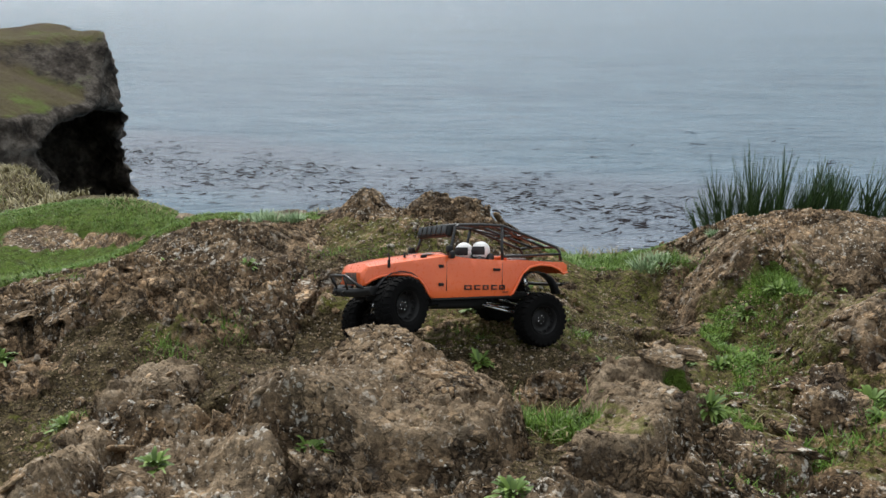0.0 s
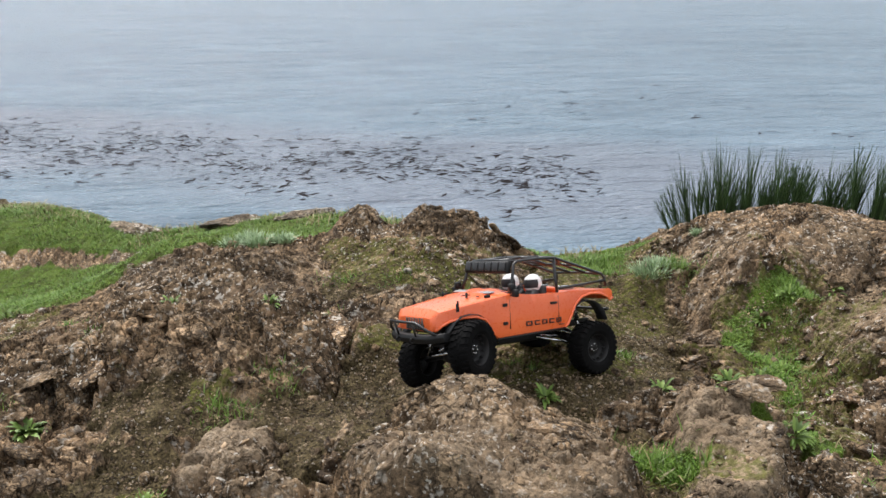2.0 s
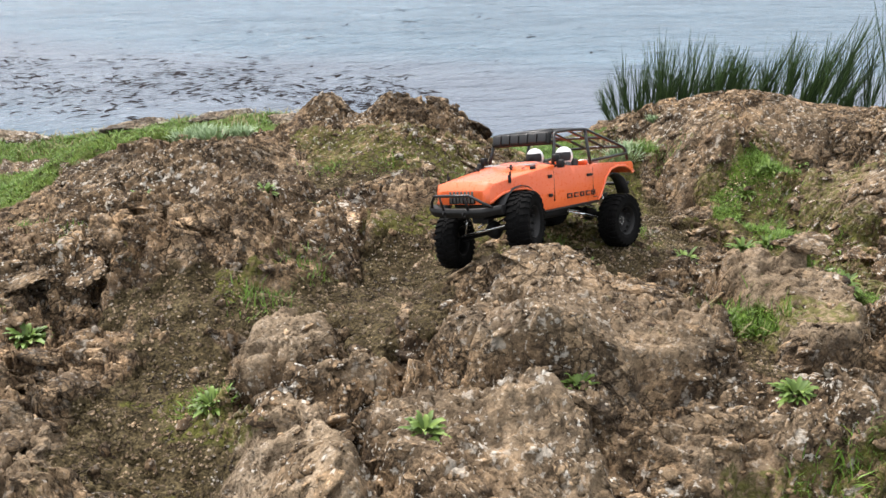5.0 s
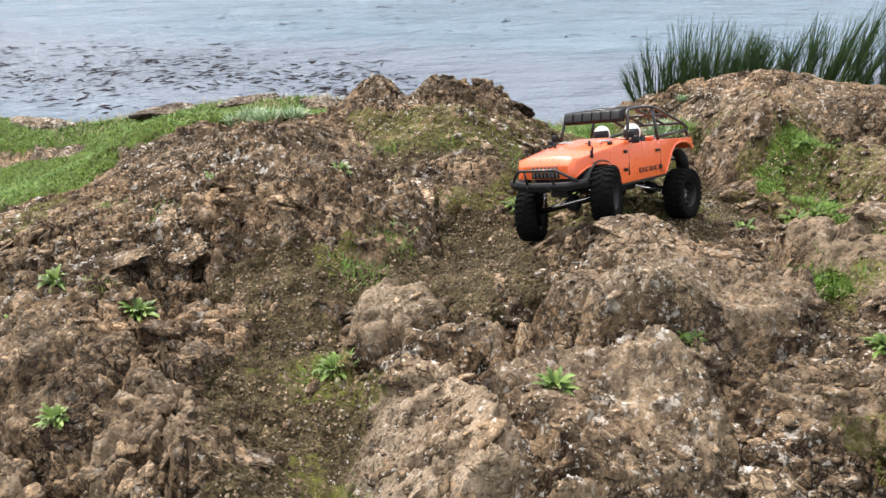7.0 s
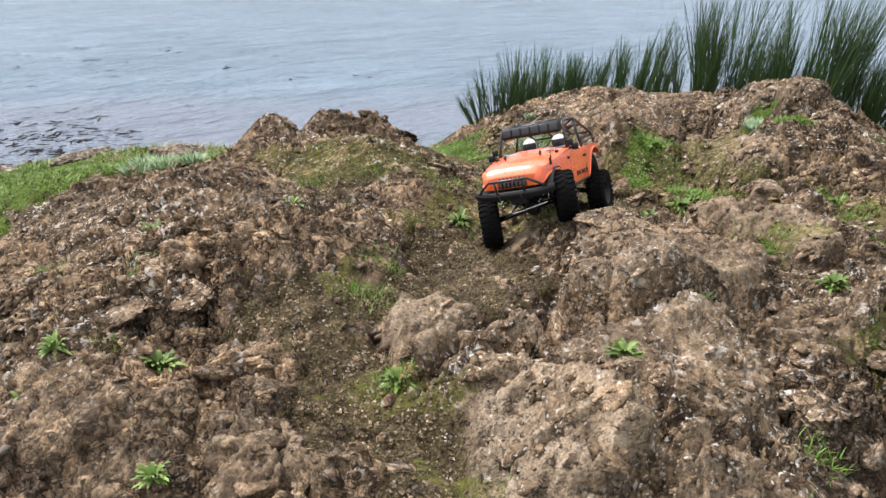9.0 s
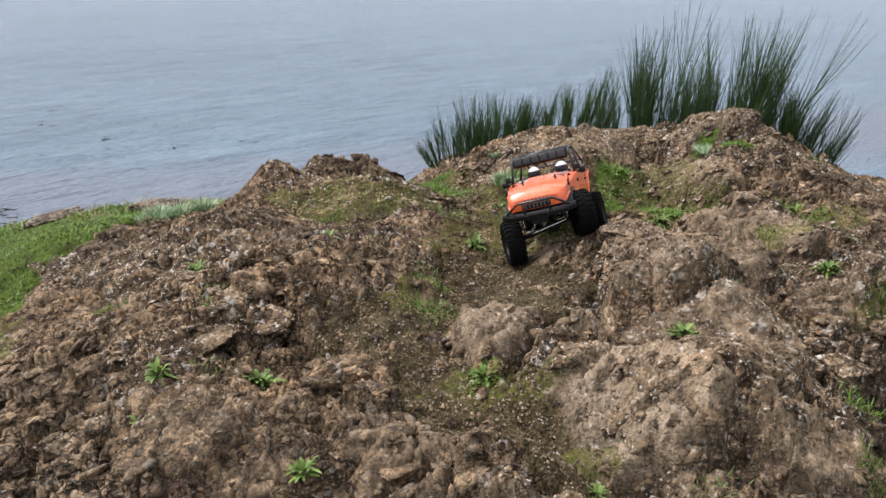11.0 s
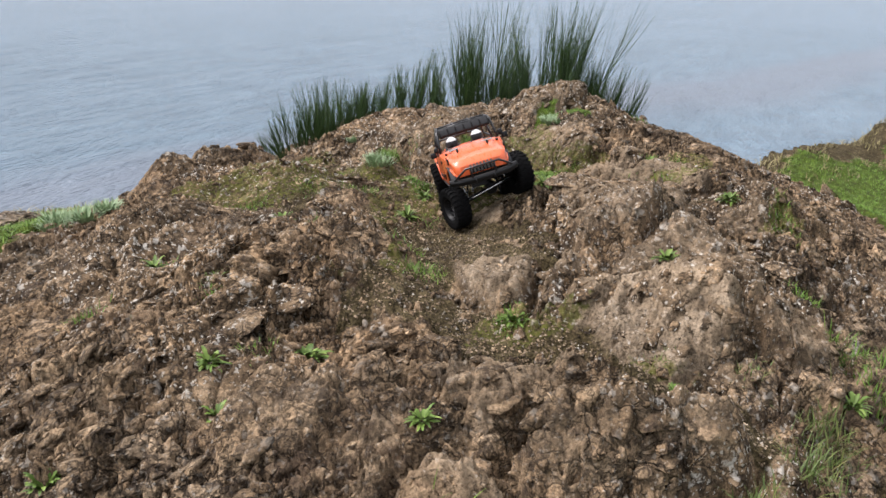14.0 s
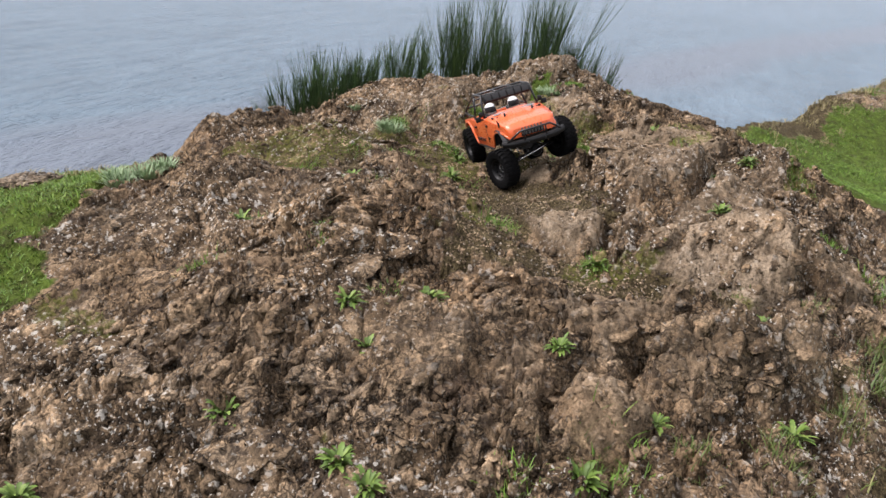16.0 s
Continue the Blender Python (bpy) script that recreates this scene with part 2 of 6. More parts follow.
def mound(x, y, radius, height):
    MOUNDS.append((x, y, radius, height))


def strip(where, x1, y1, x2, y2, width):
    """A soft-edged strip of soil, moss or turf between two points."""
    where.append((x1, y1, x2, y2, width))


mound(-0.40, 1.60, 1.60, 0.464)
mound(0.80, 5.20, 1.60, -0.067)
mound(-4.00, 6.40, 1.60, -0.709)
mound(-2.80, -2.00, 1.60, -0.251)
mound(6.80, -2.00, 1.60, 0.148)
mound(-4.00, 1.60, 1.60, -0.382)
mound(-2.80, 6.40, 1.60, 0.242)
mound(-4.00, 4.00, 1.60, -0.131)
mound(1.60, 1.80, 0.75, 0.462)
mound(2.95, 0.90, 0.75, 0.288)
mound(6.10, 0.45, 0.75, -0.213)
mound(4.75, -0.45, 0.75, 0.130)
mound(4.30, 1.35, 0.75, -0.509)
mound(2.50, 1.80, 0.75, -0.175)
mound(-2.00, 4.05, 0.75, 0.174)
mound(-0.20, -1.35, 0.75, -0.245)
mound(0.25, 3.60, 0.75, 0.131)
mound(3.85, -0.00, 0.75, 0.226)
mound(5.65, -0.90, 0.75, 0.168)
mound(2.95, -0.00, 0.75, -0.140)
mound(2.50, -0.90, 0.75, 0.142)
mound(-1.10, -0.90, 0.75, -0.018)
mound(-1.55, 3.15, 0.75, -0.094)
mound(-0.65, 3.60, 0.75, 0.099)
mound(-0.65, -0.45, 0.75, -0.160)
mound(5.65, 1.80, 0.75, -0.177)
mound(4.30, 2.70, 0.75, -0.147)
mound(0.15, 0.99, 0.36, 0.141)
mound(0.92, 1.10, 0.36, 0.119)
mound(-0.18, 2.31, 0.36, 0.077)
mound(1.14, 2.64, 0.36, 0.231)
mound(-1.28, 0.55, 0.36, -0.180)
mound(1.69, 1.21, 0.36, -0.096)
mound(1.36, 0.55, 0.36, 0.080)
mound(-1.50, 2.64, 0.36, 0.053)
mound(0.70, 0.55, 0.36, 0.071)
mound(-0.29, 0.99, 0.22, 0.038)
mound(-0.29, 1.65, 0.22, -0.097)
mound(0.92, 2.31, 0.22, 0.150)
mound(0.26, 0.66, 0.22, 0.058)
mound(-0.73, 0.55, 0.22, -0.047)
mound(1.25, 1.54, 0.22, 0.104)
mound(-0.84, 2.64, 0.22, 0.070)
mound(1.03, 2.53, 0.22, -0.078)
mound(-1.50, 1.10, 0.22, -0.073)
mound(1.69, 2.09, 0.22, -0.072)
mound(-1.28, 0.55, 0.22, 0.097)
mound(1.58, 2.64, 0.22, 0.064)
mound(0.15, 2.42, 0.22, 0.037)
mound(-0.29, 2.53, 0.22, -0.040)
mound(-1.50, 1.87, 0.22, -0.037)
mound(-0.73, 1.32, 0.14, -0.045)
mound(-0.18, 1.32, 0.14, 0.026)
mound(1.03, 1.76, 0.14, -0.081)
mound(0.48, 1.87, 0.14, -0.054)
mound(0.81, 1.98, 0.14, 0.120)
mound(-0.51, 0.88, 0.14, 0.045)
mound(-0.84, 0.99, 0.14, 0.095)
mound(-1.06, 1.76, 0.14, 0.046)
mound(0.81, 1.43, 0.14, 0.073)
mound(0.37, 1.21, 0.14, 0.005)
mound(-0.62, 2.20, 0.14, 0.064)
mound(-0.18, 1.21, 0.14, 0.040)
mound(0.15, 1.32, 0.14, -0.053)
mound(0.48, 2.42, 0.14, -0.028)
mound(-0.62, 1.76, 0.14, 0.030)
mound(-0.07, 2.09, 0.14, 0.037)
mound(0.59, 1.98, 0.14, -0.040)
mound(0.04, 0.88, 0.14, -0.056)
mound(-0.73, 1.10, 0.14, -0.074)
mound(0.70, 1.65, 0.14, -0.041)
mound(0.15, 1.21, 0.14, -0.030)
mound(-0.62, 0.99, 0.14, 0.036)
mound(-0.29, 1.76, 0.14, 0.029)
mound(-0.84, 1.43, 0.14, -0.017)
mound(0.59, 1.32, 0.14, -0.019)
mound(0.92, 2.31, 0.14, -0.066)
mound(0.92, 1.98, 0.14, -0.046)
mound(-1.17, 1.21, 0.14, -0.031)
mound(-0.51, 1.43, 0.14, -0.014)
mound(0.04, 1.65, 0.14, -0.022)
mound(0.37, 1.32, 0.14, 0.074)
mound(0.37, 1.43, 0.14, -0.039)
mound(0.15, 1.54, 0.14, 0.011)
mound(1.25, 1.87, 0.14, -0.025)
mound(-0.29, 1.98, 0.14, -0.015)
mound(-0.29, 0.77, 0.14, 0.015)
mound(0.04, 1.32, 0.14, 0.034)
mound(-0.73, 2.09, 0.14, -0.010)
mound(0.37, 0.99, 0.14, 0.027)
mound(1.25, 1.43, 0.14, -0.033)
mound(1.14, 2.64, 0.14, -0.036)
mound(-0.84, 1.54, 0.14, -0.013)
mound(1.03, 2.09, 0.14, 0.024)
mound(1.14, 1.54, 0.14, -0.036)
mound(-0.84, 0.66, 0.14, -0.023)
# the two boulders on the skyline
mound(-0.240, 2.405, 0.075, 0.085)
mound(-0.195, 2.400, 0.045, 0.020)
mound(-0.055, 2.425, 0.060, 0.060)
mound(0.015, 2.405, 0.070, 0.045)
mound(0.095, 2.335, 0.065, 0.030)
# trued heights
mound(1.30, 1.05, 0.45, 0.087)
mound(-0.30, 2.55, 0.45, 0.043)
mound(0.00, 0.85, 0.14, 0.007)
mound(0.10, 1.25, 0.25, -0.017)
mound(-0.70, 0.95, 0.10, -0.071)
mound(-0.90, 1.35, 0.25, 0.035)
mound(-1.00, 1.05, 0.10, -0.095)
mound(-0.60, 2.05, 0.14, -0.077)
mound(-1.10, 2.35, 0.45, 0.013)
mound(1.00, 1.55, 0.10, 0.067)
mound(-0.20, 1.05, 0.10, 0.059)
mound(-0.20, 1.25, 0.10, -0.061)
mound(-0.70, 1.75, 0.14, 0.043)
mound(0.60, 2.15, 0.10, 0.048)
mound(-0.90, 1.55, 0.10, -0.029)
mound(-0.60, 0.65, 0.25, 0.024)
mound(-0.30, 2.15, 0.10, -0.043)
mound(0.80, 1.35, 0.25, -0.021)
mound(0.10, 2.35, 0.10, 0.047)
mound(-0.30, 1.75, 0.10, 0.046)
mound(-0.10, 1.35, 0.10, 0.041)
mound(0.10, 0.85, 0.10, 0.081)
mound(0.70, 0.95, 0.25, 0.055)
mound(-1.30, 1.75, 0.10, 0.038)
mound(1.50, 1.15, 0.10, 0.083)
mound(-0.50, 1.35, 0.10, -0.020)
mound(-0.90, 1.05, 0.10, 0.067)
mound(-0.30, 0.95, 0.10, -0.021)
mound(-0.80, 1.85, 0.10, 0.039)
mound(0.70, 1.85, 0.10, 0.004)
mound(0.90, 1.85, 0.10, -0.048)
mound(-0.90, 0.95, 0.10, -0.036)
mound(-0.10, 0.75, 0.10, 0.041)
mound(0.40, 2.05, 0.10, -0.036)
mound(0.20, 1.05, 0.10, -0.033)
mound(-0.70, 2.55, 0.25, 0.044)
mound(-0.50, 2.15, 0.10, 0.036)
mound(1.30, 1.65, 0.14, -0.020)
mound(-0.10, 1.15, 0.10, -0.015)
mound(0.40, 1.35, 0.10, -0.051)
mound(-0.60, 1.05, 0.10, -0.039)
mound(1.00, 1.35, 0.10, 0.028)
mound(-0.50, 1.65, 0.14, 0.020)
mound(-0.60, 1.25, 0.10, 0.024)
mound(-0.60, 1.35, 0.10, -0.032)
mound(0.70, 2.25, 0.10, -0.047)
mound(1.10, 2.35, 0.45, 0.017)
mound(-1.00, 1.95, 0.10, 0.024)
mound(-0.80, 2.15, 0.10, 0.013)
mound(0.20, 1.85, 0.10, 0.020)
mound(-0.50, 0.95, 0.10, 0.029)
mound(-0.40, 1.05, 0.10, -0.022)
mound(-0.80, 0.75, 0.10, 0.021)
mound(-1.20, 1.25, 0.10, 0.028)
mound(0.80, 1.75, 0.10, 0.038)
mound(-0.50, 2.35, 0.10, -0.025)
mound(0.00, 1.35, 0.10, -0.049)
mound(-0.10, 1.05, 0.10, -0.044)
mound(-1.00, 1.25, 0.10, -0.019)
mound(-1.00, 1.75, 0.10, -0.010)


def mass(lift, gap, calm, *outline):
    """A single mass of rock that stands proud of its neighbours: height of its shoulder, depth of the crack round it, smoothness of its top, outline."""
    MASSES.append((lift, gap, calm, outline))


# the long hump, the tan slab and the smooth dome beside the soil hollow
mass(0.045, 0.022, 0.55, (-0.30, 1.10), (-0.36, 1.20), (-0.26, 1.27), (-0.15, 1.33), (-0.02, 1.34), (0.12, 1.29), (0.15, 1.18), (0.11, 1.05), (0.02, 1.00), (-0.12, 1.02), (-0.24, 1.05))
mass(0.050, 0.022, 0.85, (-0.63, 1.31), (-0.58, 1.40), (-0.53, 1.46), (-0.46, 1.47), (-0.44, 1.36), (-0.44, 1.27), (-0.51, 1.25), (-0.58, 1.25))
mass(0.022, 0.020, 0.70, (-0.60, 1.235), (-0.52, 1.24), (-0.45, 1.25), (-0.38, 1.22), (-0.41, 1.16), (-0.48, 1.16), (-0.55, 1.205))
mass(0.050, 0.022, 0.90, (-0.67, 1.13), (-0.61, 1.18), (-0.55, 1.19), (-0.49, 1.13), (-0.48, 1.01), (-0.50, 0.93), (-0.52, 0.86), (-0.60, 0.84), (-0.68, 0.90), (-0.74, 0.96), (-0.71, 1.04))
mass(0.030, 0.024, 0.50, (-0.47, 1.12), (-0.37, 1.13), (-0.32, 1.07), (-0.23, 1.03), (-0.20, 0.95), (-0.21, 0.87), (-0.27, 0.81), (-0.38, 0.80), (-0.46, 0.88), (-0.47, 0.99))
mass(0.022, 0.020, 0.60, (-0.49, 0.86), (-0.42, 0.86), (-0.38, 0.78), (-0.34, 0.70), (-0.45, 0.66), (-0.56, 0.72), (-0.58, 0.81))
# wedge rock and its neighbours beside the green gully
mass(0.052, 0.022, 0.70, (0.17, 1.08), (0.23, 1.28), (0.30, 1.38), (0.38, 1.36), (0.43, 1.20), (0.33, 1.03), (0.23, 0.95), (0.16, 0.99))
mass(0.026, 0.018, 0.40, (0.36, 1.02), (0.43, 1.13), (0.50, 1.15), (0.57, 1.11), (0.52, 1.02), (0.43, 0.99))
mass(0.020, 0.016, 0.40, (0.44, 1.40), (0.47, 1.52), (0.53, 1.66), (0.59, 1.64), (0.58, 1.50), (0.52, 1.40))
mass(0.050, 0.020, 0.55, (0.70, 1.58), (0.79, 1.72), (0.94, 1.78), (1.00, 1.70), (0.90, 1.52), (0.77, 1.36), (0.69, 1.40))
mass(0.042, 0.022, 0.35, (0.57, 1.88), (0.62, 2.02), (0.72, 2.16), (0.82, 2.18), (0.84, 1.98), (0.76, 1.84), (0.66, 1.78))
mass(0.030, 0.020, 0.35, (0.84, 1.90), (0.90, 2.10), (1.06, 2.16), (1.16, 2.02), (1.06, 1.88), (0.94, 1.84))
mass(0.034, 0.020, 0.45, (1.10, 1.70), (1.18, 1.86), (1.36, 1.86), (1.46, 1.70), (1.38, 1.54), (1.20, 1.54))
mass(0.026, 0.018, 0.40, (0.30, 1.20), (0.52, 1.42), (0.62, 1.36), (0.62, 1.22), (0.56, 1.14), (0.44, 1.16))
# rough block and step on the seaward side of the soil hollow
mass(0.034, 0.030, 0.20, (-0.82, 1.62), (-0.75, 1.71), (-0.64, 1.68), (-0.60, 1.58), (-0.65, 1.48), (-0.73, 1.47), (-0.80, 1.53))
mass(0.030, 0.022, 0.20, (-0.56, 1.56), (-0.58, 1.74), (-0.44, 1.82), (-0.32, 1.76), (-0.34, 1.62), (-0.43, 1.52))
mass(0.030, 0.020, 0.15, (-0.84, 2.06), (-0.70, 2.16), (-0.52, 2.12), (-0.34, 1.98), (-0.42, 1.86), (-0.60, 1.82), (-0.76, 1.92))
mass(0.018, 0.016, 0.95, (-0.12, 1.56), (-0.02, 1.62), (0.08, 1.58), (0.02, 1.50), (-0.14, 1.44), (-0.28, 1.42), (-0.24, 1.50))
# ledges and slabs towards the grass
mass(0.085, 0.032, 0.35, (-0.93, 1.14), (-0.90, 1.00), (-0.83, 0.87), (-0.77, 0.80), (-0.90, 0.83), (-1.00, 0.95), (-1.09, 1.06), (-1.03, 1.16))
mass(0.020, 0.014, 0.50, (-0.95, 1.34), (-0.83, 1.26), (-0.79, 1.16), (-0.86, 1.04), (-0.93, 1.15), (-1.02, 1.20))
mass(0.050, 0.018, 0.85, (-1.17, 1.28), (-1.08, 1.24), (-1.07, 1.18), (-1.12, 1.11), (-1.20, 1.16), (-1.23, 1.25))
mass(0.018, 0.014, 0.30, (-1.20, 1.44), (-1.05, 1.40), (-0.98, 1.46), (-1.02, 1.58), (-1.16, 1.60), (-1.24, 1.52))
mass(0.024, 0.018, 0.50, (-0.16, 0.94), (0.02, 0.94), (0.08, 0.86), (-0.02, 0.78), (-0.14, 0.82))
mass(0.022, 0.018, 0.40, (0.12, 0.92), (0.30, 0.90), (0.34, 0.78), (0.18, 0.74), (0.08, 0.82))

# soil in the hollows between the rocks
strip(SOIL, -0.70, 1.47, -0.69, 1.38, 0.075)
strip(SOIL, -0.69, 1.38, -0.71, 1.28, 0.075)
strip(SOIL, -0.71, 1.28, -0.73, 1.10, 0.065)
strip(SOIL, -0.73, 1.10, -0.82, 0.98, 0.060)
strip(SOIL, -0.82, 0.98, -0.78, 0.84, 0.055)
strip(SOIL, -0.74, 1.34, -0.82, 1.16, 0.050)
strip(SOIL, -0.80, 1.50, -0.70, 1.44, 0.06)
strip(SOIL, -0.62, 1.50, -0.38, 1.54, 0.05)
strip(SOIL, -0.40, 1.30, -0.38, 1.46, 0.06)
strip(SOIL, -0.38, 1.46, -0.28, 1.53, 0.09)
strip(SOIL, -0.28, 1.53, -0.16, 1.70, 0.11)
strip(SOIL, -0.26, 1.34, -0.30, 1.50, 0.05)
strip(SOIL, -0.16, 1.72, 0.10, 1.80, 0.09)
strip(SOIL, -0.16, 1.60, 0.13, 1.46, 0.06)
strip(SOIL, 0.13, 1.46, 0.34, 1.58, 0.07)
strip(SOIL, 0.10, 1.80, 0.36, 1.66, 0.08)
strip(SOIL, 0.34, 1.60, 0.47, 1.90, 0.10)
strip(SOIL, 0.47, 1.90, 0.52, 2.38, 0.10)
strip(SOIL, 0.60, 1.46, 0.70, 1.80, 0.06)
strip(SOIL, 0.17, 1.30, 0.14, 1.02, 0.035)
strip(SOIL, -0.30, 2.05, 0.05, 1.95, 0.06)
strip(SOIL, -0.66, 1.50, -0.58, 1.56, 0.05)
# moss and thin green
strip(MOSS, -0.20, 1.75, -0.05, 1.78, 0.07)
strip(MOSS, -0.30, 2.10, 0.05, 2.00, 0.08)
strip(MOSS, 0.35, 2.25, 0.55, 2.50, 0.15)
strip(MOSS, 0.58, 1.35, 0.70, 1.80, 0.11)
strip(MOSS, 0.40, 1.95, 0.55, 2.15, 0.10)
strip(MOSS, 0.16, 1.24, 0.22, 1.08, 0.05)
strip(MOSS, -0.68, 1.28, -0.64, 1.22, 0.05)
strip(MOSS, -0.72, 1.04, -0.71, 0.99, 0.03)
strip(MOSS, 0.75, 1.82, 0.90, 1.85, 0.08)
strip(MOSS, -1.18, 2.10, -1.10, 2.25, 0.05)
strip(MOSS, -0.05, 0.80, 0.10, 0.76, 0.05)
strip(MOSS, 0.05, 1.62, 0.25, 1.60, 0.07)
strip(MOSS, -0.02, 1.62, 0.02, 1.52, 0.05)
strip(MOSS, -0.56, 1.52, -0.50, 1.55, 0.03)
strip(MOSS, 0.60, 1.50, 0.82, 1.78, 0.13)
strip(MOSS, 0.50, 1.48, 0.54, 1.14, 0.07)
strip(MOSS, 0.72, 1.27, 0.64, 1.08, 0.08)
strip(MOSS, 0.10, 1.75, 0.40, 1.95, 0.10)
strip(MOSS, -0.74, 1.12, -0.73, 1.04, 0.025)
# turf: the lawns and the tufts
strip(TURF, 0.76, 1.80, 0.86, 1.84, 0.06)
strip(TURF, 0.16, 1.22, 0.20, 1.13, 0.035)
strip(TURF, 0.42, 2.40, 0.60, 2.55, 0.12)
strip(TURF, -1.70, 2.60, -0.95, 2.62, 0.17)
strip(TURF, 0.82, 1.86, 0.70, 1.77, 0.060)
strip(TURF, 0.70, 1.77, 0.62, 1.63, 0.045)
strip(TURF, 0.62, 1.63, 0.57, 1.44, 0.035)
strip(TURF, 0.40, 1.16, 0.46, 1.24, 0.025)
strip(MOSS, 0.86, 1.86, 0.60, 1.45, 0.13)
strip(MOSS, 0.36, 2.40, 0.60, 2.20, 0.12)
strip(MOSS, -0.28, 2.22, 0.12, 2.18, 0.06)
strip(MOSS, 0.10, 1.72, 0.24, 1.84, 0.09)
strip(TURF, 0.12, 1.80, 0.18, 1.86, 0.035)
strip(MOSS, -0.62, 1.55, -0.56, 1.54, 0.03)
strip(TURF, -1.90, 2.44, -1.00, 2.46, 0.10)
strip(TURF, -2.20, 3.10, -1.05, 3.20, 0.25)
strip(TURF, -0.95, 2.56, -0.58, 2.60, 0.13)
strip(TURF, -1.60, 2.95, -0.90, 3.00, 0.30)
strip(TURF, -0.95, 2.78, -0.50, 2.84, 0.18)
strip(TURF, -0.48, 2.86, -0.12, 3.15, 0.26)
strip(TURF, -0.50, 2.76, -0.30, 2.80, 0.14)
strip(TURF, 1.08, 1.60, 1.16, 1.66, 0.05)

COAST = [(-90, 60), (-24, 23), (-8, 12.5), (-4.6, 9.0), (-3.1, 6.7), (-2.15, 5.25), (-1.65, 4.55), (-1.2, 4.1), (-0.93, 3.84), (-0.62, 3.80), (-0.36, 3.72), (-0.1, 3.42), (0.12, 3.1), (0.22, 2.8), (0.34, 2.66), (0.62, 2.74),
         (1.0, 2.98), (1.6, 3.0), (2.2, 2.6), (2.5, 2.0), (2.3, 1.4), (2.25, 0.95), (2.7, 0.68), (3.4, 0.38), (4.4, -0.06), (5.6, -0.58), (7, -1.1), (9, -2.2), (30, -14), (90, -40), (90, -90), (-90, -90)]


def sst(a, b, v):
    t = np.clip((v - a) / (b - a), 0, 1)
    return t * t * (3 - 2 * t)


PERM = np.random.RandomState(7).permutation(4096)


def hash2(i, j, k=0):
    return PERM[(PERM[(PERM[(i + 57 * k) & 4095] + j) & 4095] + 131 * k) & 4095]


def gnoise(x, y, k=0):
    """Gradient noise, about -0.7 to 0.7."""
    i, j = np.floor(x).astype(int), np.floor(y).astype(int)
    u, v = x - i, y - j
    fu, fv = u * u * u * (u * (6 * u - 15) + 10), v * v * v * (v * (6 * v - 15) + 10)

    def corner(a, b):
        g = hash2(i + a, j + b, k) * (2 * np.pi / 4096)
        return np.cos(g) * (u - a) + np.sin(g) * (v - b)

    return (corner(0, 0) * (1 - fu) + corner(1, 0) * fu) * (1 - fv) + (corner(0, 1) * (1 - fu) + corner(1, 1) * fu) * fv


def fbm(x, y, octaves, k=0, gain=0.5):
    s, a = 0, 1.0
    for o in range(octaves):
        s, x, y, a = s + a * gnoise(x, y, k + o), x * 2.03 + 3.1, y * 2.03 - 1.7, a * gain
    return s


def cells(x, y, k=0):
    """Distances to the nearest and second nearest of scattered points, and the nearest one's number and where it lies."""
    i, j = np.floor(x).astype(int), np.floor(y).astype(int)
    f1, f2, who, ox, oy = np.full(x.shape, 9.0), np.full(x.shape, 9.0), np.zeros(x.shape), np.zeros(x.shape), np.zeros(x.shape)
    for a in (-1, 0, 1):
        for b in (-1, 0, 1):
            h = hash2(i + a, j + b, k)
            px, py = x - i - a - (h & 63) / 64, y - j - b - ((h >> 6) & 63) / 64
            d = np.hypot(px, py)
            near = d < f1
            f2 = np.where(near, f1, np.minimum(f2, d))
            who = np.where(near, (h * 7919 % 4096) / 4096, who)
            ox, oy = np.where(near, px, ox), np.where(near, py, oy)
            f1 = np.where(near, d, f1)
    return f1, f2, who, ox, oy


def strips(where, x, y):
    s = np.zeros(x.shape)
    for x1, y1, x2, y2, w in where:
        t = np.clip(((x - x1) * (x2 - x1) + (y - y1) * (y2 - y1)) / ((x2 - x1) ** 2 + (y2 - y1) ** 2), 0, 1)
        d = np.hypot(x - x1 - t * (x2 - x1), y - y1 - t * (y2 - y1))
        s = np.maximum(s, 1 - sst(0.4, 1.5, d / w))
    return s


def outside(outline, x, y):
    """Metres outside a closed outline; negative within it."""
    d, inside = np.full(x.shape, 1e9), np.zeros(x.shape, bool)
    for (ax, ay), (bx, by) in zip(outline, outline[1:] + outline[:1]):
        t = np.clip(((x - ax) * (bx - ax) + (y - ay) * (by - ay)) / ((bx - ax) ** 2 + (by - ay) ** 2), 0, 1)
        d = np.minimum(d, np.hypot(x - ax - t * (bx - ax), y - ay - t * (by - ay)))
        if ay != by:
            inside ^= ((ay > y) != (by > y)) & (x < ax + (bx - ax) * (y - ay) / (by - ay))
    return np.where(inside, -d, d)


def off_coast(x, y):
    """Metres beyond the cliff's edge; negative on land."""
    return outside(COAST, x, y)


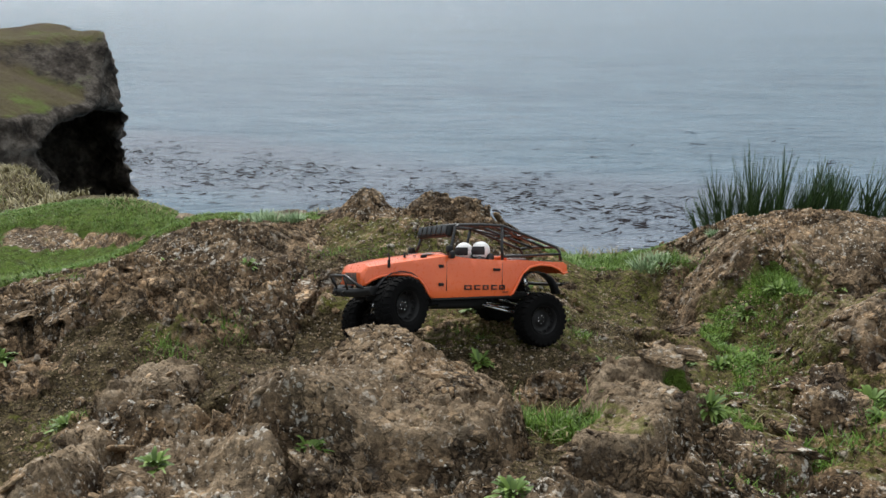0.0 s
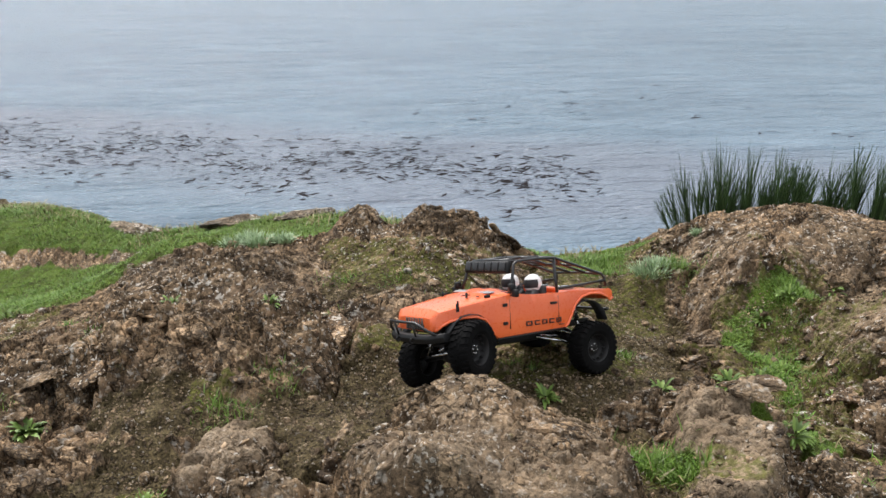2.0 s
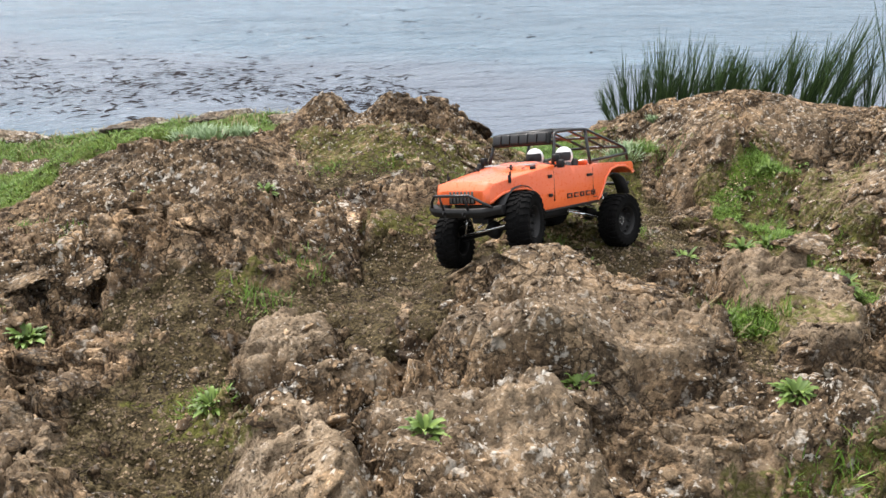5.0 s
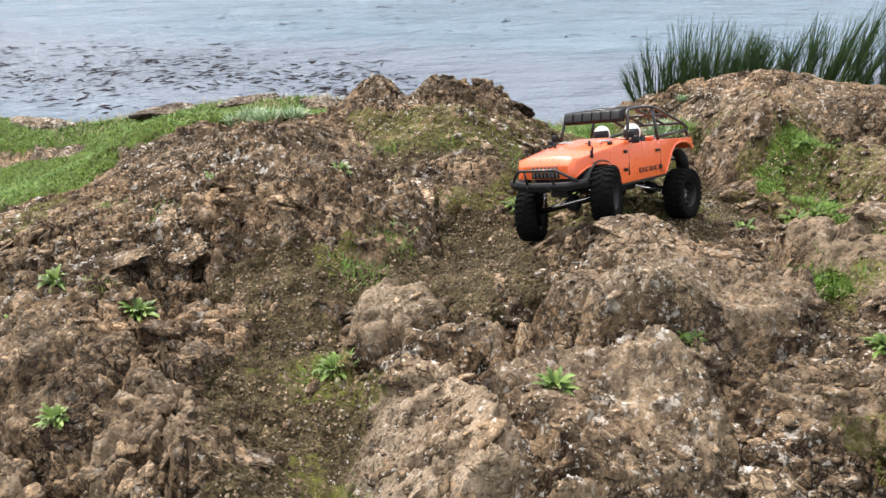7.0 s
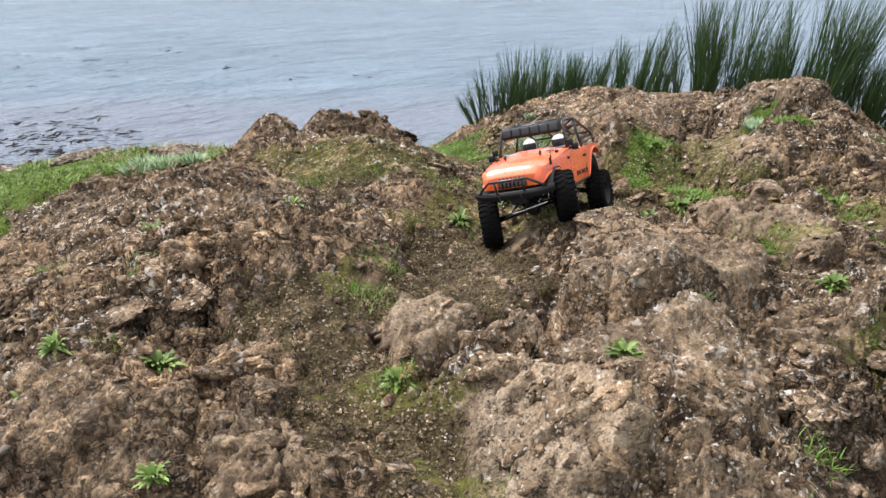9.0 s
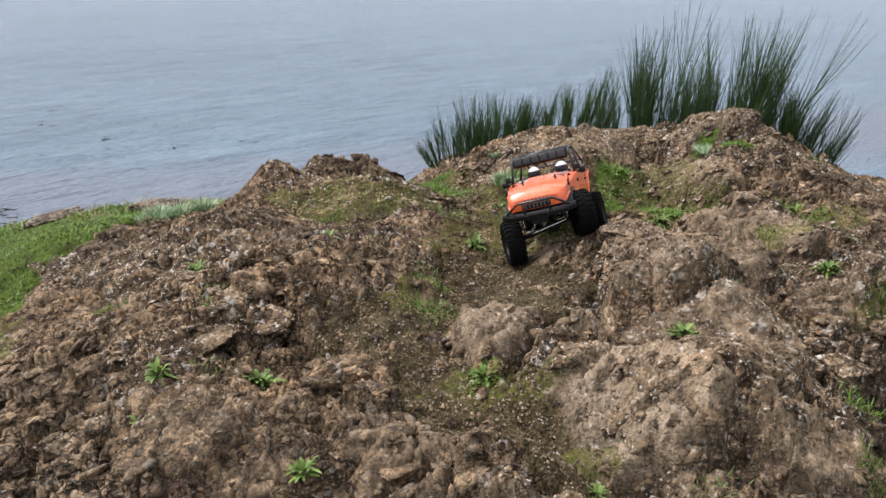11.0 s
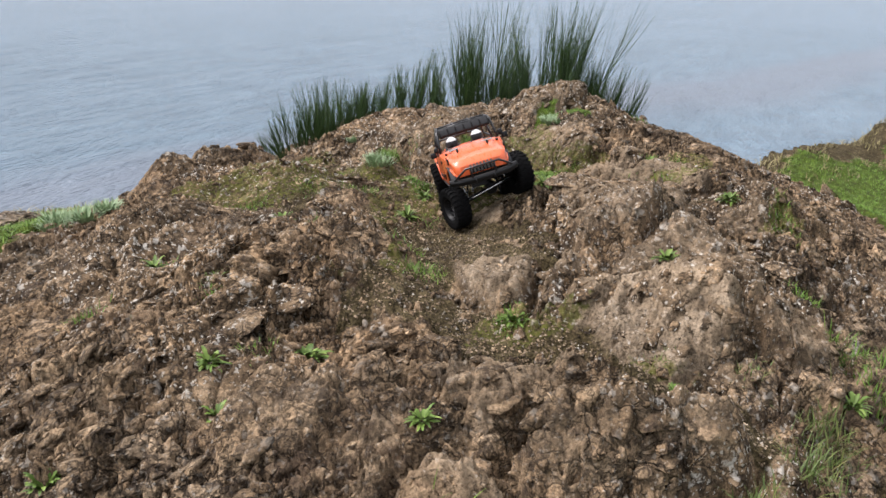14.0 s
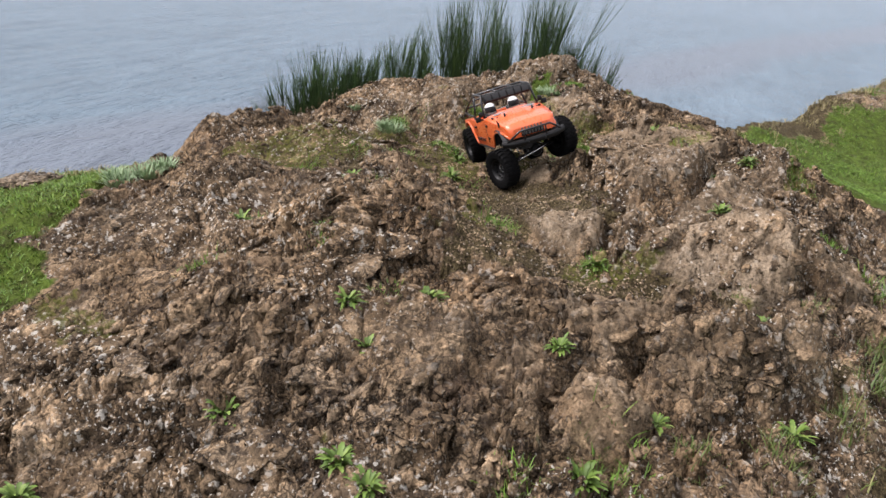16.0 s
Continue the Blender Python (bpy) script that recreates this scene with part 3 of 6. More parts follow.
def mass_field(x, y):
    """Lift of the rock masses, and how smooth their tops are."""
    lift, top = 0 * x, 0 * x
    a, b = x + 0.022 * fbm(x * 8, y * 8, 4, 120), y + 0.022 * fbm(x * 8, y * 8, 4, 125)
    some = 0.3 + 0.7 * sst(-0.25, 0.25, fbm(x * 7, y * 7, 2, 128))
    for height, gap, calm, outline in MASSES:
        px, py = [p[0] for p in outline], [p[1] for p in outline]
        near = (a > min(px) - 0.1) & (a < max(px) + 0.1) & (b > min(py) - 0.1) & (b < max(py) + 0.1)
        if not near.any():
            continue
        d = -outside(outline, a[near], b[near])
        shoulder = np.clip(d / (0.020 + 0.42 * height), 0, 1)
        lift[near] += height * (1 - (1 - shoulder) ** 2) - 1.6 * gap * some[near] * np.exp(-((d + 0.011) / 0.015) ** 2)
        top[near] = np.maximum(top[near], calm * sst(-0.005, 0.03, d))
    return lift, top


def smooth_land(x, y):
    z = -0.45 - 0.06 * np.clip(y - 2.5, 0, 9) + 0 * x
    for a, b, r, h in MOUNDS:
        z = z + h * np.exp(-((x - a) ** 2 + (y - b) ** 2) / r ** 2)
    return z


def land(x, y):
    """Height of the ground with all its crags, and the shares of soil, moss and turf; x and y are arrays."""
    z = smooth_land(x, y)
    w = fbm(x * 5, y * 5, 3, 40) * 0.10
    soil, moss, turf = strips(SOIL, x + w, y + w), strips(MOSS, x + w, y - w), strips(TURF, x - w, y + w)
    side = sst(-0.9, -1.15, x) * sst(1.1, 1.4, y) * sst(2.45, 2.25, y)
    low = sst(-0.20, -0.29, z + 0.22 * side + 0.07 * fbm(x * 2.6, y * 2.6, 3, 50) - 0.05 * sst(2.4, 2.8, y))
    foot = np.exp(-((x + 0.85) / 0.75) ** 2 - ((y - 0.72) / 0.5) ** 2)
    soil, moss = np.maximum(soil, 0.9 * low * foot), np.maximum(moss, 0.30 * low * foot)
    low = low * (1 - 0.92 * foot) * (1 - foot * sst(-0.1, 0.15, fbm(x * 7, y * 7, 3, 57)))
    outcrop = strips([(-1.95, 3.66, -1.50, 3.60, 0.10), (-1.50, 3.60, -1.12, 3.42, 0.07)], x + w, y - w)
    turf = np.clip(np.maximum(turf, low) - 1.1 * outcrop, 0, 1)
    bare = np.clip(1 - 0.85 * soil - 0.95 * turf - 0.25 * moss, 0.0, 1)
    # crags: blocks with tilted tops, split by narrow cracks, and pits
    a, b = 0.045 * fbm(x * 6, y * 6, 3, 11), 0.045 * fbm(x * 6, y * 6, 3, 21)
    u, v = 0.78 * (x + a) - 0.62 * (y + b), 1.35 * (0.78 * (y + b) + 0.62 * (x + a))
    lift, top = mass_field(x, y)
    wild = sst(-0.30, 0.25, fbm(x * 2.1, y * 2.1, 2, 66)) * (1 - 0.5 * top)
    crag = 0.012 * fbm(x * 4.2, y * 4.2, 3, 1)
    tone = 0 * x
    for size, tilt, gap, width, jump, k in ((5.0, 0.13, 0.024, 0.050, 0.020, 3), (10.5, 0.23, 0.026, 0.080, 0.018, 5), (22, 0.32, 0.019, 0.13, 0.013, 8), (46, 0.36, 0.010, 0.20, 0.007, 12)):
        f1, f2, who, ox, oy = cells(u * size + k, v * size, k)
        part_in = sst(0.0, width, f2 - f1)
        on = sst(-0.24, 0.10, fbm(x * size * 0.3, y * size * 0.3, 2, 100 + k)) * (0.45 + 0.65 * wild) * (1 - 0.72 * top)
        turn = who * 44.0
        crag = crag + on * (tilt / size * (np.cos(turn) * ox + np.sin(turn) * oy) - gap * (1 - part_in) + jump * (who - 0.5) * part_in)
        tone = tone + (who - 0.5) * (0.38 if size < 40 else 0.2)
    # hollows and pits, drawn out along the grain
    pits = sst(0.17, 0.25, fbm(u * 10, v * 12, 3, 60)) * (0.1 + 0.9 * wild)
    small = sst(0.16, 0.26, fbm(u * 26, v * 30, 3, 61)) * (0.2 + 0.8 * wild)
    crag = crag - 0.030 * pits - 0.019 * small - 0.004 * np.abs(fbm(x * 30, y * 30, 2, 30, 0.5)) + 0.003 * fbm(x * 62, y * 62, 2, 90)
    z = z + (crag + lift) * bare + (1 - bare) * (0.008 * fbm(x * 9, y * 9, 4, 70) + 0.004 * fbm(x * 40, y * 40, 3, 75)) - 0.012 * soil * (1 - turf)
    # far ground rolls a little; beyond the edge it falls to the sea
    d = off_coast(x, y) + 0.10 * fbm(x * 2.5, y * 2.5, 4, 80)
    z = z - 0.03 * sst(-0.14, 0.06, d) - np.clip(d, 0, None) * 3.2 - 0.17 * np.clip(np.hypot(x + 0.8, y) - 7.8, 0, 40)
    turf = np.clip(turf * (1 - sst(-0.05, 0.12, d)), 0, 1)
    # the rim is bare and brown further along the coast
    rim = sst(-1.1, -0.3, d + 0.5 * fbm(x * 1.3, y * 1.3, 3, 85)) * sst(4.6, 6.2, np.hypot(x, y))
    rim = np.maximum(rim, sst(-0.26, -0.06, d + 0.25 * fbm(x * 2.2, y * 2.2, 3, 87)) * sst(1.8, 2.3, x))
    soil, turf = np.maximum(soil, 0.9 * rim), turf * (1 - rim)
    return np.maximum(z, SEA_Z - 1.5), soil, moss, turf, tone, top


def axis(lo, hi, step, far):
    mid = np.arange(lo, hi + step / 2, step)
    out, s = [], step
    d = 0.0
    while d < far:
        s = min(s * 1.07, 6.0)
        d += s
        out.append(d)
    out = np.array(out)
    return np.concatenate([lo - out[::-1], mid, hi + out])


def sheet(name, xs, ys):
    X, Y = np.meshgrid(xs, ys)
    Z, soil, moss, turf, tone, calm = land(X, Y)
    nx, ny = len(xs), len(ys)
    me = bpy.data.meshes.new(name)
    me.vertices.add(nx * ny)
    me.vertices.foreach_set("co", np.stack([X, Y, Z], -1).astype(np.float32).ravel())
    i = (np.arange(ny - 1)[:, None] * nx + np.arange(nx - 1)[None]).ravel()
    quads = np.stack([i, i + 1, i + nx + 1, i + nx], -1).astype(np.int32)
    me.loops.add(quads.size)
    me.loops.foreach_set("vertex_index", quads.ravel())
    me.polygons.add(len(quads))
    me.polygons.foreach_set("loop_start", np.arange(0, quads.size, 4, dtype=np.int32))
    me.update(calc_edges=True)
    for key, v in (("soil", soil), ("moss", moss), ("turf", turf), ("tone", tone), ("calm", calm)):
        me.attributes.new(key, "FLOAT", "POINT").data.foreach_set("value", v.astype(np.float32).ravel())
    me.polygons.foreach_set("use_smooth", np.ones(len(quads), bool))
    return me


ground = new("ground", sheet("ground", axis(-1.5, 1.55, 0.0034, 85), axis(0.6, 2.55, 0.0034, 85)))
ground.data.materials.append(GROUND)
tagged(ground, "brown-grey craggy rock outcrop with soil hollows, moss and turf above the sea", "ground", kind="structure")


# ---- building helpers ----
def part(name, bm, material, parent, label="", smooth=True, mods=()):
    me = bpy.data.meshes.new(name)
    bmesh.ops.recalc_face_normals(bm, faces=bm.faces)
    bm.to_mesh(me)
    bm.free()
    for m in material if isinstance(material, (list, tuple)) else (material,):
        me.materials.append(m)
    if smooth:
        me.polygons.foreach_set("use_smooth", [True] * len(me.polygons))
    ob = new(name, me)
    if parent is not None:
        ob.parent = parent
    if label:
        tagged(ob, label)
    for kind, values in mods:
        md = ob.modifiers.new(kind.lower(), kind)
        if kind == "BEVEL":
            md.width, md.segments, md.limit_method, md.angle_limit = values, 2, "ANGLE", radians(35)
        elif kind == "SOLIDIFY":
            md.thickness, md.offset = values, -1
    return ob


def box(bm, c, s, m=None, bevel=0.0):
    tmp = bmesh.new()
    bmesh.ops.create_cube(tmp, size=1.0)
    for v in tmp.verts:
        v.co = Vector((v.co.x * s[0], v.co.y * s[1], v.co.z * s[2]))
    if bevel:
        bmesh.ops.bevel(tmp, geom=list(tmp.edges), offset=bevel, segments=2, affect="EDGES", profile=0.5)
    made = {v: bm.verts.new((m @ v.co if m else v.co) + Vector(c)) for v in tmp.verts}
    for f in tmp.faces:
        bm.faces.new([made[v] for v in f.verts])
    tmp.free()
    return bm


def tube(bm, pts, radius, sides=8, taper=1.0, cap=True):
    pts = [Vector(p) for p in pts]
    rings = []
    side = None
    for i, p in enumerate(pts):
        d = (pts[min(i + 1, len(pts) - 1)] - pts[max(i - 1, 0)]).normalized()
        if side is None:
            side = d.orthogonal().normalized()
        side = (side - d * side.dot(d)).normalized()
        up = d.cross(side)
        r = radius * (1 + (taper - 1) * i / max(1, len(pts) - 1))
        ring = [bm.verts.new(p + (side * math.cos(a) + up * math.sin(a)) * r) for a in (2 * math.pi * k / sides for k in range(sides))]
        for v in ring:
            v.tag = True
        rings.append(ring)
    for a, b in zip(rings, rings[1:]):
        for k in range(sides):
            bm.faces.new((a[k], a[(k + 1) % sides], b[(k + 1) % sides], b[k]))
    if cap:
        bm.faces.new(rings[0][::-1])
        bm.faces.new(rings[-1])
    return bm


def lathe(bm, profile, sides=28, axis_m=None):
    """Turns (radius, along) pairs round the y axis."""
    rings = []
    for r, a in profile:
        ring = []
        for k in range(sides):
            t = 2 * math.pi * k / sides
            co = Vector((r * math.cos(t), a, r * math.sin(t)))
            v = bm.verts.new(axis_m @ co if axis_m else co)
            v.tag = True
            ring.append(v)
        rings.append(ring)
    for p, q in zip(rings, rings[1:]):
        for k in range(sides):
            bm.faces.new((p[k], p[(k + 1) % sides], q[(k + 1) % sides], q[k]))
    return rings


def thing(name, m, label, category, group=""):
    ob = new(name)
    ob.empty_display_size = 0.05
    ob.matrix_world = m
    return tagged(ob, label, category, group)


def height_at(x, y):
    return float(land(np.array([float(x)]), np.array([float(y)]))[0][0])


# ---- the model truck ----
def paint_material():
    m, n, l, b = mat("orange_paint", 0.32, 0, 0.5)
    pos = n.new("ShaderNodeTexCoord").outputs["Object"]
    t = noise_tex(n, l, pos, 7, 4).outputs[0]
    d = noise_tex(n, l, pos, 160, 5, 0.7).outputs[0]
    col = ramp(n, l, t, [(0.3, (0.72, 0.115, 0.028)), (0.7, (0.84, 0.155, 0.042))])
    col = mix(n, l, ramp(n, l, d, [(0.62, (0, 0, 0)), (0.78, (0.45, 0.45, 0.45))]), col, (0.45, 0.20, 0.11))
    l.new(col, b.inputs["Base Color"])
    b.inputs["Coat Weight"].default_value, b.inputs["Coat Roughness"].default_value = 0.6, 0.12
    l.new(ramp(n, l, d, [(0.4, (0.26, 0.26, 0.26)), (0.75, (0.5, 0.5, 0.5))]), b.inputs["Roughness"])
    return m


PAINT = paint_material()
RUBBER = plain("tyre_rubber", (0.005, 0.005, 0.0052), 0.85, grain=0.5, scale=140, spec=0.08, relief=0.001)
PLASTIC = plain("black_plastic", (0.010, 0.010, 0.0105), 0.5, grain=0.25, scale=120, spec=0.25)
TUBING = plain("black_tubing", (0.012, 0.012, 0.013), 0.3, grain=0.2, scale=120)
STEEL = plain("bright_steel", (0.72, 0.72, 0.72), 0.25, 1.0, grain=0.1, scale=200)
GREYMESH = plain("grey_vent_mesh", (0.34, 0.34, 0.35), 0.45, 0.4, grain=0.35, scale=700, relief=0.0006)
LENS = plain("headlight_lens", (0.42, 0.40, 0.36), 0.12, 0.3, grain=0.2, scale=200)
DECAL = plain("dark_red_decal", (0.035, 0.012, 0.010), 0.4, grain=0.2, scale=150)
HELMET = plain("white_helmet", (0.82, 0.82, 0.82), 0.22, grain=0.05, scale=80)
SUIT = plain("black_suit", (0.016, 0.016, 0.018), 0.7, grain=0.4, scale=90)
DARKGREY = plain("dark_grey_plastic", (0.075, 0.07, 0.065), 0.45, grain=0.2, scale=150)
TRAY = plain("grey_tray", (0.22, 0.21, 0.20), 0.5, grain=0.3, scale=160)

TOP = [(-0.225, 0.147), (-0.215, 0.153), (-0.12, 0.155), (-0.06, 0.156), (0.0, 0.158), (0.045, 0.163), (0.06, 0.162), (0.12, 0.154), (0.17, 0.147), (0.209, 0.141), (0.216, 0.128)]
LOW = [(-0.225, 0.131), (-0.213, 0.128), (-0.203, 0.136), (-0.183, 0.144), (-0.155, 0.146), (-0.130, 0.141), (-0.112, 0.127), (-0.101, 0.106), (-0.092, 0.089), (-0.084, 0.084), (0.0, 0.082),
       (0.084, 0.080), (0.093, 0.090), (0.102, 0.106), (0.113, 0.118), (0.132, 0.125), (0.160, 0.126), (0.188, 0.122), (0.203, 0.116), (0.216, 0.106)]


def half_width(x):
    return float(np.interp(x, [-0.224, -0.2, -0.05, 0.05, 0.12, 0.205, 0.216], [0.082, 0.087, 0.088, 0.085, 0.079, 0.069, 0.064]))


def truck_body(parent):
    bm = bmesh.new()
    stations = sorted({round(x, 4) for x, z in TOP + LOW} | {round(x, 4) for x in np.linspace(-0.22, 0.21, 44)})
    rails, feet = {}, {}
    for s in (1, -1):
        prev = None
        for x in stations:
            zt, zb = float(np.interp(x, *zip(*TOP))), float(np.interp(x, *zip(*LOW)))
            col = []
            for k in range(5):
                z = zb + (zt - zb) * k / 4
                col.append(bm.verts.new((x, s * (half_width(x) - 0.004 * max(0, 0.12 - z) / 0.04), z)))
            if prev:
                for k in range(4):
                    bm.faces.new((prev[k], col[k], col[k + 1], prev[k + 1]))
            prev = col
            rails[s, x], feet[s, x] = col[-1], col[0]
    line = (0.216, 0.209, 0.17, 0.12, 0.06, 0.045)
    # bonnet, crowned across
    cols = 10
    prev = None
    for i, x in enumerate(line, 1):
        a, b = rails[1, x], rails[-1, x]
        row = [a]
        for k in range(1, cols):
            t = k / cols
            c = a.co.lerp(b.co, t)
            bulge = (1 - (2 * t - 1) ** 4) * (0.006 if i > 1 else 0.003) + (0.0025 if 2 < k < cols - 2 and i > 2 else 0)
            row.append(bm.verts.new((c.x + (0.004 if i == 1 else 0), c.y, c.z + bulge)))
        row.append(b)
        if prev:
            for k in range(cols):
                bm.faces.new((prev[k], prev[k + 1], row[k + 1], row[k]))
        if i == 1:
            front = row
        prev = row
    # grille face below the bonnet
    fa, fb = feet[1, 0.216], feet[-1, 0.216]
    lo = [fa] + [bm.verts.new(fa.co.lerp(fb.co, k / cols) + Vector((0.003, 0, 0))) for k in range(1, cols)] + [fb]
    for k in range(cols):
        bm.faces.new((front[k], front[k + 1], lo[k + 1], lo[k]))
    # scuttle drop into the cockpit, rear deck and tail
    dash = [bm.verts.new((v.co.x - 0.012, v.co.y * 0.93, v.co.z - 0.022)) for v in prev]
    for k in range(cols):
        bm.faces.new((prev[k], prev[k + 1], dash[k + 1], dash[k]))
    for s in (1, -1):
        rim = (0.045, 0.0, -0.06, -0.12)
        inner = [bm.verts.new((x, s * (half_width(x) - 0.016), rails[s, x].co.z - 0.001)) for x in rim]
        low = [bm.verts.new((x, s * (half_width(x) - 0.02), 0.112)) for x in rim]
        for k in range(3):
            bm.faces.new((rails[s, rim[k]], rails[s, rim[k + 1]], inner[k + 1], inner[k]))
            bm.faces.new((inner[k], inner[k + 1], low[k + 1], low[k]))
    deck = []
    for x, z in ((-0.072, 0.128), (-0.076, 0.152), (-0.10, 0.157), (-0.215, 0.152)):
        deck.append([bm.verts.new((x, y * half_width(x), z)) for y in (0.97, 0.5, 0, -0.5, -0.97)])
    for a, b in zip(deck, deck[1:]):
        for k in range(4):
            bm.faces.new((a[k], a[k + 1], b[k + 1], b[k]))
    tail = [bm.verts.new((-0.223, y * half_width(-0.22), 0.130)) for y in (0.97, 0.5, 0, -0.5, -0.97)]
    for k in range(4):
        bm.faces.new((deck[-1][k], deck[-1][k + 1], tail[k + 1], tail[k]))
    bmesh.ops.remove_doubles(bm, verts=bm.verts, dist=0.0004)
    body = part("body", bm, PAINT, parent, "glossy orange painted body shell", mods=(("SOLIDIFY", 0.0018), ("BEVEL", 0.0022)))
    # wheel-arch lips
    for s in (1, -1):
        for first, last in ((0, 9), (11, 19)):
            bm = bmesh.new()
            tube(bm, [(x, s * (half_width(x) - 0.004 * max(0, 0.12 - z) / 0.04 + 0.0008), z + 0.0012) for x, z in LOW[first:last + 1]], 0.0026, 8)
            part("fender_flare", bm, PAINT, body)
    # grille with slots, headlights
    bm = bmesh.new()
    box(bm, (0.2165, 0, 0.119), (0.006, 0.066, 0.026), bevel=0.002)
    grille = part("grille", bm, PLASTIC, body, "black slotted grille")
    for k in range(7):
        bm = bmesh.new()
        box(bm, (0.2200, (k - 3) * 0.0088, 0.119), (0.003, 0.0042, 0.021), bevel=0.0008)
        part("grille_slat", bm, DARKGREY, grille)
    for s in (1, -1):
        bm = bmesh.new()
        lathe(bm, [(0.0001, 0.006), (0.005, 0.0055), (0.0078, 0.003), (0.0088, 0.0)], 20, Matrix.Translation((0.2125, s * 0.0505, 0.119)) @ Euler((0, 0, -math.pi / 2)).to_matrix().to_4x4())
        part("headlight", bm, LENS, body, "round grey headlight")
        bm = bmesh.new()
        lathe(bm, [(0.0085, 0.0), (0.0092, 0.003), (0.0102, 0.003), (0.0104, 0.0)], 20, Matrix.Translation((0.2125, s * 0.0505, 0.119)) @ Euler((0, 0, -math.pi / 2)).to_matrix().to_4x4())
        part("headlight_ring", bm, PAINT, body)
        # bonnet vents
        bm = bmesh.new()
        box(bm, (0.078, s * 0.034, 0.1672), (0.017, 0.050, 0.0016), Euler((0, radians(7), 0)).to_matrix(), bevel=0.0006)
        part("bonnet_vent", bm, GREYMESH, body, "silver-grey mesh vent panel")
        for k in range(3):
            bm = bmesh.new()
            box(bm, (0.073 + 0.005 * k, s * 0.034, 0.1684 - 0.0006 * k), (0.0012, 0.047, 0.0010), Euler((0, radians(7), 0)).to_matrix())
            part("vent_rib", bm, TRAY, body)
        # bonnet latches, body posts and clips
        bm = bmesh.new()
        box(bm, (0.098, s * 0.069, 0.1615), (0.012, 0.006, 0.006), bevel=0.0015)
        part("bonnet_hinge", bm, PLASTIC, body)
        bm = bmesh.new()
        box(bm, (0.172, s * (half_width(0.172) + 0.001), 0.147), (0.005, 0.005, 0.015), bevel=0.0012)
        box(bm, (0.172, s * (half_width(0.172) + 0.003), 0.156), (0.003, 0.003, 0.008), bevel=0.0008)
        part("bonnet_latch", bm, PLASTIC, body)
        bm = bmesh.new()
        tube(bm, [(0.125, s * 0.040, 0.152), (0.125, s * 0.040, 0.170)], 0.0024, 8)
        tube(bm, [(0.117, s * 0.040, 0.165), (0.134, s * 0.043, 0.165), (0.134, s * 0.037, 0.165), (0.118, s * 0.0385, 0.1655)], 0.0008, 6)
        part("body_clip", bm, PLASTIC, body)
        bm = bmesh.new()
        lathe(bm, [(0.0001, 0.0022), (0.0028, 0.0018), (0.0034, 0.0)], 12, Matrix.Translation((0.112, s * 0.058, 0.1615)) @ Euler((math.pi / 2, 0, 0)).to_matrix().to_4x4())
        part("rubber_stop", bm, PLASTIC, body)
        # door fittings
        for z in (0.143, 0.108):
            bm = bmesh.new()
            box(bm, (0.068, s * (half_width(0.068) + 0.0012), z), (0.010, 0.004, 0.006), bevel=0.001)
            part("door_hinge", bm, PLASTIC, body)
        bm = bmesh.new()
        box(bm, (-0.052, s * (half_width(-0.05) + 0.002), 0.137), (0.016, 0.005, 0.005), bevel=0.0015)
        part("door_handle", bm, PLASTIC, body)
        bm = bmesh.new()
        tube(bm, [(0.052, s * 0.082, 0.160), (0.052, s * 0.093, 0.164)], 0.0022, 8)
        box(bm, (0.052, s * 0.098, 0.165), (0.008, 0.016, 0.015), bevel=0.003)
        part("door_mirror", bm, PLASTIC, body)
        # door outline grooves
        for x in (0.056, -0.066):
            bm = bmesh.new()
            box(bm, (x, s * (half_width(x) - 0.0012), 0.124), (0.0007, 0.0030, 0.056))
            part("door_seam", bm, DECAL, body)
        # side marking as plain bars
        for k, w in enumerate((0.020, 0.016, 0.016, 0.016, 0.016)):
            x = 0.010 - 0.0185 * k - (0.002 if k else 0)
            bm = bmesh.new()
            box(bm, (x, s * (half_width(x) - 0.0008), 0.0985), (w * 0.8, 0.0016, 0.0022))
            box(bm, (x, s * (half_width(x) - 0.0008), 0.1055), (w * 0.8, 0.0016, 0.0022))
            box(bm, (x + w * 0.32, s * (half_width(x) - 0.0008), 0.102), (0.0026, 0.0016, 0.009))
            if k % 2 == 0:
                box(bm, (x - w * 0.32, s * (half_width(x) - 0.0008), 0.102), (0.0026, 0.0016, 0.009))
            part("side_marking", bm, DECAL, body)
        bm = bmesh.new()
        box(bm, (-0.073, s * (half_width(-0.07) - 0.0008), 0.0925), (0.014, 0.0016, 0.0016))
        part("side_marking", bm, DECAL, body)
        # rocker trim
        bm = bmesh.new()
        tube(bm, [(0.086, s * 0.083, 0.079), (0.0, s * 0.084, 0.081), (-0.086, s * 0.084, 0.083)], 0.0026, 8)
        part("rocker_trim", bm, PLASTIC, body)
    # trays in the rear deck
    for s in (1, -1):
        bm = bmesh.new()
        box(bm, (-0.125, s * 0.032, 0.1585), (0.040, 0.040, 0.005), bevel=0.002)
        tray = part("deck_tray", bm, TRAY, body, "grey recessed tray in the rear deck")
        bm = bmesh.new()
        lathe(bm, [(0.006, 0.002), (0.0165, 0.002), (0.0165, 0.0)], 24, Matrix.Translation((-0.125, s * 0.032, 0.161)) @ Euler((math.pi / 2, 0, 0)).to_matrix().to_4x4())
        part("tray_ring", bm, PLASTIC, tray)
